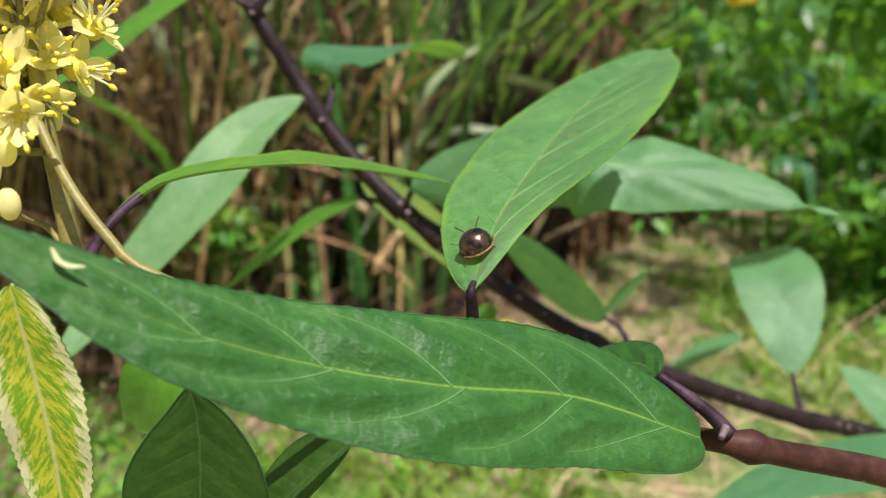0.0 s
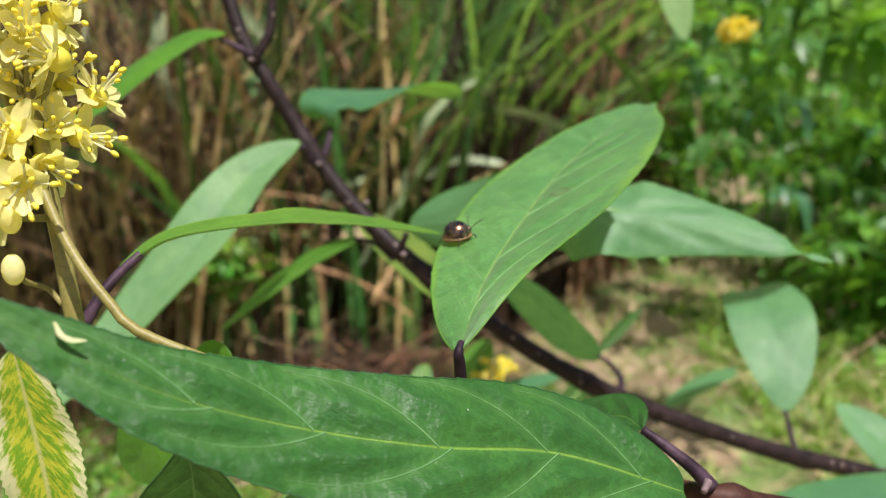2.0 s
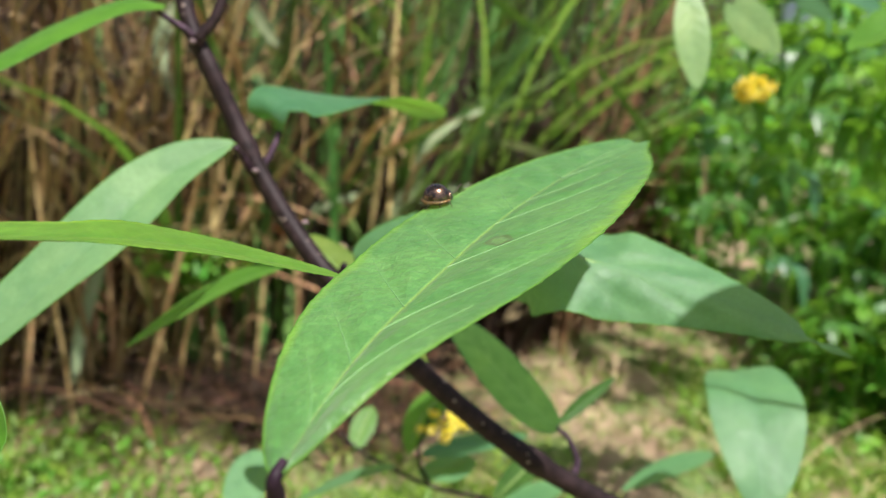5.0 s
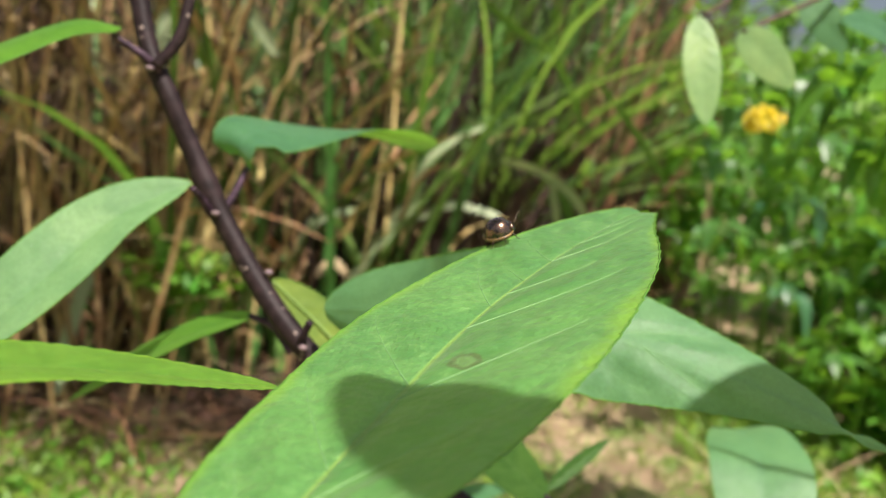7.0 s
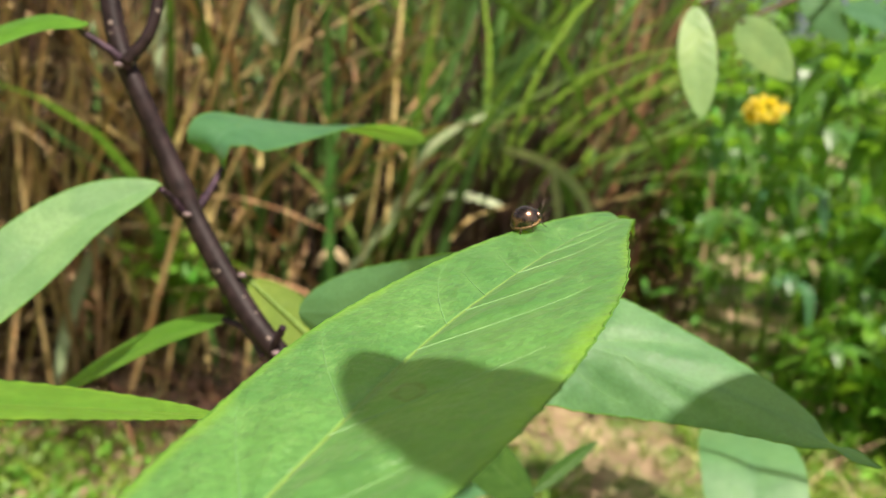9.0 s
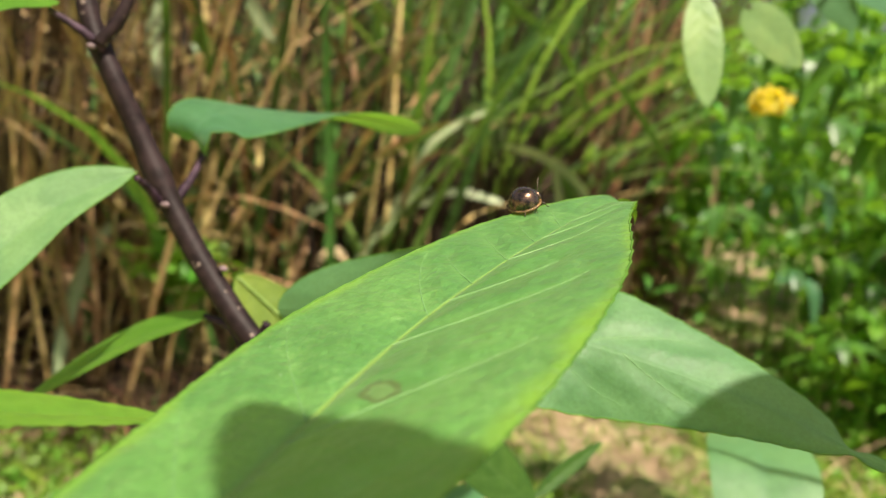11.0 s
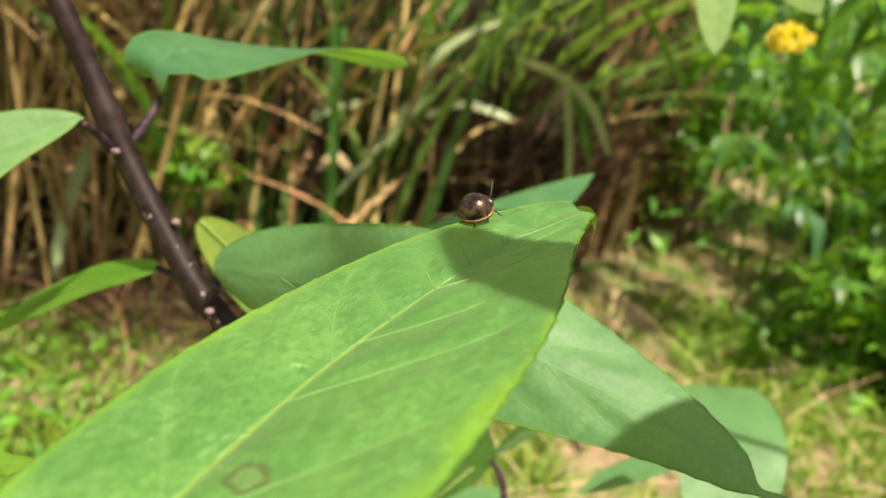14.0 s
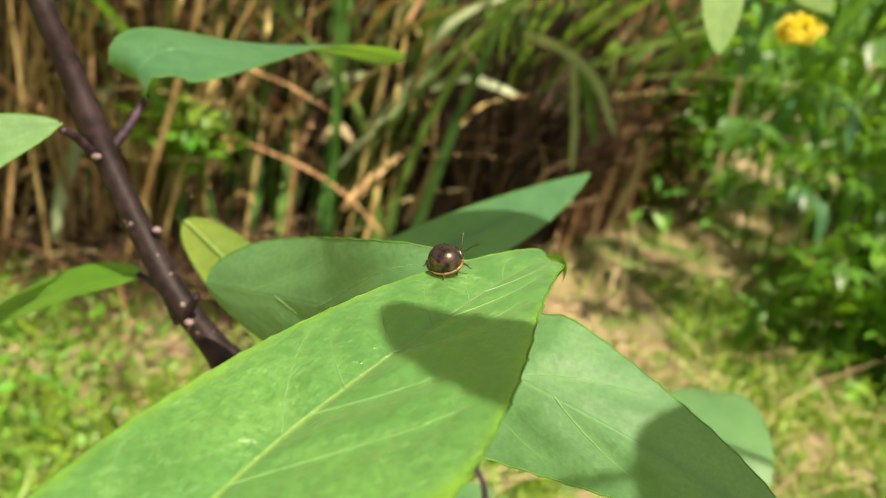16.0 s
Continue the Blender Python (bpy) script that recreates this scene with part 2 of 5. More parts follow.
SIDE_VEIN_DARK = plain_material("dull_side_vein", (0.115, 0.265, 0.085), (0.085, 0.22, 0.07), 300.0, 0.45)
RIB = plain_material("leaf_rib", (0.24, 0.38, 0.09), (0.20, 0.32, 0.08), 300.0, 0.45)
PURPLE = bark_material("purple_petiole", (0.022, 0.011, 0.018), (0.075, 0.042, 0.062), 0.15)
BARK_DARK = bark_material("dark_purple_bark", (0.014, 0.008, 0.008), (0.034, 0.020, 0.020), 0.5)
BARK_BROWN = bark_material("red_brown_bark", (0.040, 0.015, 0.011), (0.085, 0.034, 0.022), 1.0)
STALK_OLIVE = plain_material("olive_stalk", (0.22, 0.19, 0.045), (0.29, 0.25, 0.075), 200.0, 0.5)
PETAL = plain_material("cream_petal", (0.99, 0.93, 0.36), (0.99, 0.97, 0.66), 90.0, 0.5, bump=0.1, thru=0.5, glow=(0.99, 0.93, 0.30))
YELLOW_PETAL = plain_material("yellow_petal", (0.95, 0.82, 0.03), (0.96, 0.86, 0.08), 250.0, 0.5, bump=0.1, thru=0.3, glow=(0.95, 0.7, 0.02))
FILAMENT = plain_material("pale_filament", (0.80, 0.78, 0.45), (0.84, 0.82, 0.58), 250.0, 0.5, thru=0.25, glow=(0.8, 0.75, 0.3))
ANTHER = plain_material("yellow_anther", (0.94, 0.74, 0.03), (0.95, 0.80, 0.10), 900.0, 0.6, bump=0.5)
CALYX = plain_material("yellow_calyx", (0.90, 0.76, 0.07), (0.82, 0.72, 0.10), 400.0, 0.5, thru=0.2, glow=(0.6, 0.6, 0.05))
SCAR = plain_material("leaf_scar", (0.24, 0.17, 0.17), (0.12, 0.08, 0.085), 600.0, 0.6)
DRY_PETAL = plain_material("withered_petal", (0.55, 0.58, 0.30), (0.48, 0.46, 0.22), 400.0, 0.6, thru=0.2, glow=(0.5, 0.5, 0.2))
REED_TAN = plain_material("dry_reed", (0.50, 0.36, 0.17), (0.28, 0.165, 0.06), 30.0, 0.6, random_tint=0.7, thru=0.1, glow=(0.35, 0.22, 0.08))
# Dead brown darkened far down, so gaps in the stand look shaded.
REED_SHADE_BROWN = plain_material("shade_brown_reed", (0.050, 0.026, 0.010), (0.020, 0.011, 0.005), 30.0, 0.7, random_tint=0.6)
REED_RUST = plain_material("rusty_reed", (0.17, 0.085, 0.038), (0.28, 0.16, 0.075), 30.0, 0.65, random_tint=0.6)
REED_GREEN = plain_material("green_reed_blade", (0.085, 0.205, 0.040), (0.15, 0.29, 0.075), 30.0, 0.42, random_tint=0.7, thru=0.3, glow=(0.18, 0.36, 0.03))
# Lighter copy of REED_GREEN: sunlight put into the colour of shaded blades.
REED_LIGHTENED = plain_material("lightened_reed_blade", (0.14, 0.28, 0.07), (0.24, 0.38, 0.13), 30.0, 0.42, random_tint=0.5, thru=0.4, glow=(0.28, 0.48, 0.06))
REED_PALE = plain_material("pale_reed_blade", (0.34, 0.46, 0.24), (0.45, 0.52, 0.30), 40.0, 0.5, thru=0.25, glow=(0.3, 0.4, 0.12))
STRAW = plain_material("straw_pale", (0.58, 0.46, 0.26), (0.44, 0.32, 0.16), 40.0, 0.65, random_tint=0.3)
BUSH = plain_material("bush_leaf", (0.11, 0.29, 0.045), (0.16, 0.36, 0.07), 40.0, 0.40, random_tint=0.6, thru=0.40, glow=(0.30, 0.60, 0.04))
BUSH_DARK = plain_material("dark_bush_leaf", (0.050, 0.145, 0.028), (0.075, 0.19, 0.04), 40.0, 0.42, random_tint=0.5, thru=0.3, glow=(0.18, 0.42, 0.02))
BUSH_LIGHT = plain_material("light_bush_leaf", (0.11, 0.285, 0.028), (0.16, 0.34, 0.045), 40.0, 0.45, random_tint=0.3, thru=0.35, glow=(0.28, 0.55, 0.03))
GRASS = plain_material("lawn_grass", (0.16, 0.30, 0.03), (0.24, 0.38, 0.05), 20.0, 0.5, random_tint=0.4, thru=0.3, glow=(0.25, 0.45, 0.03))
TWIG = plain_material("brown_twig", (0.10, 0.055, 0.03), (0.06, 0.035, 0.02), 120.0, 0.7)


def ground_material():
    k = Nodes("ground_soil")
    soil = k.mix(k.step(k.noise(9.0, 5.0, 0.65), 0.35, 0.68), (0.27, 0.19, 0.11), (0.43, 0.33, 0.205))
    moss = k.mix(k.step(k.noise(30.0, 4.0), 0.4, 0.65), (0.09, 0.17, 0.03), (0.17, 0.25, 0.06))
    c = k.mix(k.step(k.noise(4.5, 4.0, 0.6), 0.46, 0.58), soil, moss)
    return k.finish(c, 0.9, k.bump(k.noise(70.0, 5.0, 0.7), 0.7, 0.01))


GROUND = ground_material()


def shell_material():
    k = Nodes("bronze_shell")
    pit = k.voronoi(5200.0)
    c = k.mix(k.step(k.noise(900.0, 3.0), 0.4, 0.65), (0.20, 0.122, 0.08), (0.035, 0.024, 0.018))
    r = k.math("ADD", 0.20, k.math("MULTIPLY", k.noise(1500.0, 2.0), 0.14))
    return k.finish(c, r, k.bump(k.step(pit, 0.1, 0.4), 0.22, 0.00004), metal=0.9, coat=0.6)


SHELL = shell_material()
CHITIN = plain_material("black_chitin", (0.015, 0.012, 0.012), (0.03, 0.022, 0.02), 3000.0, 0.3)
CHITIN_RIM = plain_material("ochre_chitin", (0.30, 0.175, 0.055), (0.06, 0.035, 0.018), 2200.0, 0.4)
LEG = plain_material("brown_leg", (0.075, 0.042, 0.02), (0.04, 0.024, 0.014), 2000.0, 0.4)


# ---------------------------------------------------------------- shaping helpers
def part(name, bm, material, parent, label="", smooth=True):
    """Links a bmesh as one mesh object under a thing or a part."""
    me = bpy.data.meshes.new(name)
    bm.to_mesh(me)
    bm.free()
    return attach(name, me, material, parent, label, smooth)


def attach(name, me, material, parent, label="", smooth=True):
    if material and not me.materials:
        me.materials.append(material)
    if smooth:
        me.polygons.foreach_set("use_smooth", [True] * len(me.polygons))
    ob = new(name, me)
    ob.parent = parent
    if label:
        ob["label"] = label
    return ob


def spline(points, s):
    """A smooth curve through a few control points, s from 0 to 1."""
    n = len(points) - 1
    x = min(max(s, 0.0), 1.0) * n
    i = min(int(x), n - 1)
    u = x - i
    p1, p2 = points[i], points[i + 1]
    p0 = points[i - 1] if i > 0 else p1 * 2 - p2
    p3 = points[i + 2] if i + 2 <= n else p2 * 2 - p1
    return 0.5 * (2 * p1 + (p2 - p0) * u + (2 * p0 - 5 * p1 + 4 * p2 - p3) * u * u + (3 * p1 - p0 - 3 * p2 + p3) * u**3)


class Curve:
    """A spline with even speed."""

    def __init__(self, points, steps=120):
        self.points = [Vector(p) for p in points]
        raw = [spline(self.points, i / steps) for i in range(steps + 1)]
        self.far = np.cumsum([0.0] + [(b - a).length for a, b in zip(raw, raw[1:])])
        self.length = float(self.far[-1])

    def at(self, s):
        return spline(self.points, float(np.interp(s * self.length, self.far, np.linspace(0, 1, len(self.far)))))

    def tangent(self, s):
        return (self.at(min(s + 0.012, 1.0)) - self.at(max(s - 0.012, 0.0))).normalized()


def tube(points, radii, sides=10, steps=30, caps=True, knots=()):
    """A round stem along control points; knots: (s, swell, width) for joints."""
    c = Curve(points)
    bm = bmesh.new()
    rings, side = [], None
    for i in range(steps + 1):
        s = i / steps
        t = c.tangent(s)
        if side is None:
            side = t.cross(Vector((0.31, 0.11, 0.94))).normalized()
        side = (side - t * side.dot(t)).normalized()
        up = t.cross(side)
        r = float(np.interp(s, np.linspace(0, 1, len(radii)), radii))
        for ks, swell, width in knots:
            r *= 1 + swell * math.exp(-(((s - ks) / width) ** 2))
        o = c.at(s)
        rings.append([bm.verts.new(o + (side * math.cos(a) + up * math.sin(a)) * r) for a in [2 * math.pi * j / sides for j in range(sides)]])
    for a, b in zip(rings, rings[1:]):
        for j in range(sides):
            bm.faces.new((a[j], a[(j + 1) % sides], b[(j + 1) % sides], b[j]))
    if caps:
        bm.faces.new(rings[0][::-1])
        bm.faces.new(rings[-1])
    return bm


def ball(centre, radii, rot=None, seg=12, rings=8):
    bm = bmesh.new()
    bmesh.ops.create_uvsphere(bm, u_segments=seg, v_segments=rings, radius=1.0)
    m = Matrix.Translation(centre) @ (rot or Matrix()) @ Matrix.Diagonal((*radii, 1))
    bmesh.ops.transform(bm, matrix=m, verts=bm.verts)
    return bm


class Blade:
    """The surface of a leaf: a midrib curve, a direction across it and a lance-shaped outline."""

    def __init__(self, points, across, half, fold=0.18, arch=0.10, round_base=0.55, round_tip=0.75, wave=0.0, teeth=0.0, twist=0.0, seed=0, left=(), right=()):
        self.left, self.right = left, right
        self.curve, self.across, self.half, self.fold, self.arch = Curve(points), Vector(across).normalized(), half, fold, arch
        self.a, self.b, self.wave, self.teeth, self.twist, self.seed = round_base, round_tip, wave, teeth, twist, seed
        peak = self.a / (self.a + self.b)
        self.norm = peak**self.a * (1 - peak) ** self.b

    def width(self, s, v=0.0):
        """Half the breadth; left and right swell or narrow the two sides along the leaf."""
        s = min(max(s, 0.0), 1.0)
        swell = self.left if v < 0 else self.right if v > 0 else ()
        return self.half * s**self.a * (1 - s) ** self.b / self.norm * (spline(swell, s) if swell else 1.0)

    def axes(self, s):
        t = self.curve.tangent(s)
        side = (self.across - t * self.across.dot(t)).normalized()
        if self.twist:
            side = Matrix.Rotation(radians(self.twist) * s, 3, t) @ side
        return t, side, side.cross(t).normalized()

    def at(self, s, v):
        t, side, n = self.axes(s)
        w = self.width(s, v)
        lift = self.fold * abs(v) - self.arch * v * v
        lift += self.wave * abs(v) * math.sin(s * 17 + self.seed + (1.7 if v > 0 else 0.0))
        return self.curve.at(s) + side * (v * w) + n * (lift * w)

    def normal(self, s, v):
        a, b = self.at(min(s + 0.01, 1), v) - self.at(max(s - 0.01, 0), v), self.at(s, min(v + 0.05, 1)) - self.at(s, max(v - 0.05, -1))
        return b.cross(a).normalized()


def vein_lines(starts, lean, reach, bow=0.15):
    """Side veins in leaf coordinates: along, across; bow bends them towards the tip."""
    lines = []
    for s0, sd, long in starts:
        lines.append([(min(s0 + lean * long * u, 0.985), sd * reach * long * (1 - (1 - u) ** (1 + bow))) for u in [i / 12 for i in range(13)]])
    return lines


def leaf(parent, blade, material, ns=40, nw=5, label="", name="leaf", rim=True, rib=True, lines=(), quilt=0.0):
    """One leaf: blade, with its rim and the rib beneath as sub-parts."""
    rng = random.Random(blade.seed + 11)
    bm = bmesh.new()
    uv = bm.loops.layers.uv.new("UVMap")
    vein = bm.verts.layers.float.new("vein")
    net = np.array([(np.interp(u, range(13), [a for a, _ in ln]), np.interp(u, range(13), [c for _, c in ln])) for ln in lines for u in np.linspace(0, 12, 40)])
    long, gap = blade.curve.length, max(2, round(ns / 30))
    grid, at_uv = [], {}
    for i in range(ns + 1):
        s = 0.004 + 0.992 * i / ns
        row = []
        for j in range(-nw, nw + 1):
            v = j / nw
            p = blade.at(s, v)
            if abs(j) == nw and blade.teeth and 0.1 < s < 0.97:
                side, saw = blade.axes(s)[1], (i % gap) / max(gap - 1, 1)
                p += side * math.copysign(blade.teeth * (saw**3 + rng.uniform(-0.1, 0.1)), v) + blade.curve.tangent(s) * blade.teeth * 0.5 * saw
            mark = 0.0
            if len(net):
                d = np.hypot((net[:, 0] - s) * long, (net[:, 1] - v) * max(blade.width(s, v), 1e-5)).min()
                d = min(d, abs(v) * blade.width(s, v))
                mark = 0.34 * math.exp(-((d / 0.0008) ** 2))
                p += blade.axes(s)[2] * quilt * (1 - math.exp(-((d / 0.0026) ** 2))) * (1 - v**4)
            q = bm.verts.new(p)
            q[vein] = mark
            at_uv[q] = (s, v * 0.5 + 0.5)
            row.append(q)
        grid.append(row)
    for a, b in zip(grid, grid[1:]):
        for j in range(2 * nw):
            f = bm.faces.new((a[j], a[j + 1], b[j + 1], b[j]))
            for loop in f.loops:
                loop[uv].uv = at_uv[loop.vert]
    edges = [[r[0].co.copy() for r in grid], [r[-1].co.copy() for r in grid]]
    ob = part(name, bm, material, parent, label)
    for ln in lines:
        fine = Curve([(a, c, 0) for a, c in ln])
        path = [fine.at(u) for u in np.linspace(0, 1, 30)]
        on = [blade.at(q.x, q.y) + blade.axes(q.x)[2] * 0.00001 for q in path]
        part("side_vein", polytube(on, [(0.00016 if material is GREEN_DEEP else 0.00011) * (1 - 0.72 * u) for u in np.linspace(0, 1, 30)], 5), SIDE_VEIN_DARK if material is GREEN_DEEP else SIDE_VEIN, ob)
    if rim:
        for line in edges:
            part("leaf_rim", polytube(line, min(0.00015, blade.half * 0.013), 4), RIM_DARK if material in (GREEN_DEEP, GREEN_DARK) else RIM, ob)
    if rib:
        pts = [blade.at(s, 0.0) - blade.axes(s)[2] * min(0.00065, blade.half * 0.082) for s in np.linspace(0.0, 0.94, 9)]
        part("midrib", tube(pts, [min(0.0003, blade.half * 0.04), min(0.0006, blade.half * 0.075), min(0.0005, blade.half * 0.06), blade.half * 0.015], 6, 24), RIB, ob)
    return ob


def polytube(line, r, sides):
    bm = bmesh.new()
    rings, n = [], len(line)
    thick = r if isinstance(r, list) else [r] * n
    for i, p in enumerate(line):
        t = (line[min(i + 1, n - 1)] - line[max(i - 1, 0)]).normalized()
        x = t.cross(Vector((0.2, 0.3, 0.93))).normalized()
        y = t.cross(x)
        rings.append([bm.verts.new(p + (x * math.cos(a) + y * math.sin(a)) * thick[i]) for a in [2 * math.pi * j / sides for j in range(sides)]])
    for a, b in zip(rings, rings[1:]):
        for j in range(sides):
            bm.faces.new((a[j], a[(j + 1) % sides], b[(j + 1) % sides], b[j]))
    return bm


def thing(name, place, label, category, group="", kind=""):
    ob = new(name)
    ob.empty_display_size = 0.01
    ob.location = place
    return tagged(ob, label, category, group, kind)


def stuff_mesh(name, verts, faces, material, label, category, kind="stuff", smooth=True):
    me = bpy.data.meshes.new(name)
    me.from_pydata(verts, [], faces)
    me.materials.append(material)
    if smooth:
        me.polygons.foreach_set("use_smooth", [True] * len(me.polygons))
    return tagged(new(name, me), label, category, kind=kind)


# ---------------------------------------------------------------- ground
def hump(x, y):
    return 0.02 * noise.noise((x * 2.1, y * 2.1, 0.3)) + 0.008 * noise.noise((x * 9, y * 9, 1.7))


def build_ground():
    xs = np.concatenate([[-150, -40, -12, -6], np.linspace(-3.5, 3.5, 90), [6, 12, 40, 150]])
    ys = np.concatenate([[-150, -40, -12, -5], np.linspace(-2.0, 4.5, 90), [7, 12, 40, 150]])
    verts = [(float(x), float(y), hump(float(x), float(y)) if abs(x) < 6 and abs(y) < 6 else 0.0) for y in ys for x in xs]
    n = len(xs)
    faces = [(j * n + i, j * n + i + 1, (j + 1) * n + i + 1, (j + 1) * n + i) for j in range(len(ys) - 1) for i in range(n - 1)]
    stuff_mesh("ground", verts, faces, GROUND, "bare tan soil with patches of short green moss and grass", "ground", kind="structure")


build_ground()


def ribbons(rng, count, root, length, lean, width, droop, segs=6):
    """Many grass blades or stalks: root(rng) gives a foot; returns verts and faces of V-shaped strips."""
    verts, faces = [], []
    for _ in range(count):
        foot = Vector(root(rng))
        h = rng.uniform(*length)
        a = rng.uniform(0, 2 * math.pi)
        out = Vector((math.cos(a), math.sin(a), 0))
        l0, d, w = rng.uniform(*lean), rng.uniform(*droop), rng.uniform(*width)
        f = rng.uniform(0, 2 * math.pi)
        side = Vector((math.cos(f), math.sin(f), 0))
        n0 = len(verts)
        for i in range(segs + 1):
            u = i / segs
            p = foot + out * (h * (l0 * u + d * u * u * 0.8)) + Vector((0, 0, h * (u - 0.45 * d * u**2.4)))
            p += side * 0.004 * math.sin(u * 9 + a)
            ww = w * (1 - u**2.2) + w * 0.06
            fold = out * ww * 0.35
            verts += [tuple(p - side * ww + fold), tuple(p), tuple(p + side * ww + fold)]
        for i in range(segs):
            k = n0 + 3 * i
            faces += [(k, k + 1, k + 4, k + 3), (k + 1, k + 2, k + 5, k + 4)]
    return verts, faces


def build_reeds():
    rng = random.Random(5)

    def foot(front, back, x0, x1, gap=-9.0, hole=1.0):
        def f(r):
            x = r.uniform(x0, x1)
            while noise.noise((x * 6.5, 0.4, 2.2)) + r.uniform(-0.35, 0.35) < gap:
                x = r.uniform(x0, x1)
            if 0.02 < x < 0.30 and r.random() < hole:
                x = r.uniform(-0.9, -0.3) if x0 < -0.3 else r.uniform(0.3, 0.8)
            edge = 1.38 - 0.16 * min(1.0, max(0.0, -0.25 - x) * 4) + 0.10 * math.sin(x * 3.1) + (max(0.0, x - 0.18) * 2.0)
            y = edge + front + (back - front) * r.random() ** 1.3
            return (x, y, hump(x, y) - 0.01)
        return f

    v, f = ribbons(rng, 430, foot(0.0, 0.6, -2.0, 1.0, -0.02), (0.6, 1.15), (-0.05, 0.16), (0.0018, 0.0045), (0.0, 0.25))
    stuff_mesh("reed_stalks", v, f, REED_TAN, "dry tan upright reed stalks in a dense stand", "reeds")
    v, f = ribbons(rng, 240, foot(-0.04, 0.35, -1.3, -0.30, -0.1), (0.5, 1.1), (-0.05, 0.3), (0.002, 0.005), (0.0, 0.6))
    stuff_mesh("reed_stalks", v, f, REED_TAN, "broad dry tan reed stems leaning across one another", "reeds")
    # Nearly black stalks paint the shade deep in the stand.
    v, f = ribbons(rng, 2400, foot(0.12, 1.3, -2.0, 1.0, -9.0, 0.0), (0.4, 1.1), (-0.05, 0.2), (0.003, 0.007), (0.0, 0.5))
    stuff_mesh("reed_stalks", v, f, REED_SHADE_BROWN, "brown dead reed stalks, darkened as shade deep in the stand", "reeds")
    v, f = ribbons(rng, 75, foot(0.0, 0.9, -2.0, -0.35), (0.9, 1.8), (0.0, 0.2), (0.004, 0.008), (0.2, 1.0))
    stuff_mesh("reed_blades", v, f, REED_GREEN, "sparse green blades among dry reed stalks", "reeds")
    v, f = ribbons(rng, 85, foot(0.0, 0.5, -0.42, 0.02, -0.02, 0.0), (0.8, 1.25), (0.0, 0.14), (0.004, 0.010), (0.1, 1.1), 9)
    stuff_mesh("reed_blades", v, f, REED_GREEN, "long green arching reed blades among dry stalks", "reeds")
    v, f = ribbons(rng, 260, foot(0.42, 0.8, -0.10, 0.36, -9.0, 0.0), (0.95, 1.45), (0.0, 0.12), (0.005, 0.010), (0.1, 0.9), 9)
    stuff_mesh("reed_blades", v, f, REED_GREEN, "tall green reed blades rising behind dead stalks darkened as shade", "reeds")
    v, f = ribbons(rng, 90, foot(0.28, 0.5, -0.02, 0.34, -9.0, 0.0), (1.0, 1.4), (0.0, 0.10), (0.006, 0.011), (0.4, 1.2), 9)
    stuff_mesh("reed_blades", v, f, REED_LIGHTENED, "green reed blades lightened as if sunlit, arching over the dark gap", "reeds")
    # The hollow's shade comes from the dark colour of these stalks.
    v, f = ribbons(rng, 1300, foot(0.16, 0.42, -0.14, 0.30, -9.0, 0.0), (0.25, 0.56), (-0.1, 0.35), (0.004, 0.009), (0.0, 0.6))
    stuff_mesh("reed_stalks", v, f, REED_SHADE_BROWN, "dead stalks packed in a reed gap, coloured dark as its shade", "reeds")
    v, f = ribbons(rng, 190, foot(0.0, 0.4, 0.28, 0.75, -9.0, 0.0), (0.7, 1.2), (-0.05, 0.12), (0.004, 0.009), (0.0, 0.3))
    stuff_mesh("reed_stalks", v, f, REED_RUST, "reddish brown upright reed stalks beside the shrub", "reeds")

    def lifted(r):
        x, y, z = foot(-0.02, 0.35, -2.0, 0.7)(r)
        return (x, y, z + r.uniform(0.05, 0.6))

    # Back wall added to stop light from behind; its dark colour paints shade.
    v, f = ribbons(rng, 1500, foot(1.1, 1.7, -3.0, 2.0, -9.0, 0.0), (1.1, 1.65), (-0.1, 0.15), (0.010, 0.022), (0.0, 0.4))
    stuff_mesh("reed_stalks", v, f, REED_SHADE_BROWN, "dense wall of dead reeds added at the back, darkened as shade", "reeds")
    v, f = ribbons(rng, 580, lifted, (0.08, 0.28), (0.2, 1.5), (0.003, 0.008), (0.2, 1.6))
    stuff_mesh("reed_leaves", v, f, REED_TAN, "broken dry tan reed leaves hanging across the stalks", "reeds")
    def strewn(r):
        x, y = r.uniform(-1.2, 0.0), r.uniform(1.14, 1.48)
        return (x, y, hump(x, y))

    # Dead litter, coloured darker for the shade before the reeds.
    v, f = ribbons(rng, 1500, strewn, (0.05, 0.2), (0.7, 2.0), (0.0015, 0.004), (0.5, 1.6), 5)
    stuff_mesh("reed_litter", v, f, REED_SHADE_BROWN, "dead leaves matted before the reeds, darkened for the shade there", "straw")
    v, f = ribbons(rng, 420, strewn, (0.05, 0.2), (0.7, 2.0), (0.0015, 0.004), (0.5, 1.6), 5)
    stuff_mesh("reed_litter", v, f, REED_RUST, "brown dead leaves matted on the ground before the reeds", "straw")
    v, f = ribbons(rng, 160, foot(0.0, 0.3, -2.0, 0.6), (0.1, 0.3), (0.1, 0.9), (0.002, 0.005), (0.3, 1.2))
    stuff_mesh("reed_litter", v, f, STRAW, "bent pale straw lying at the foot of the reeds", "straw")


build_reeds()


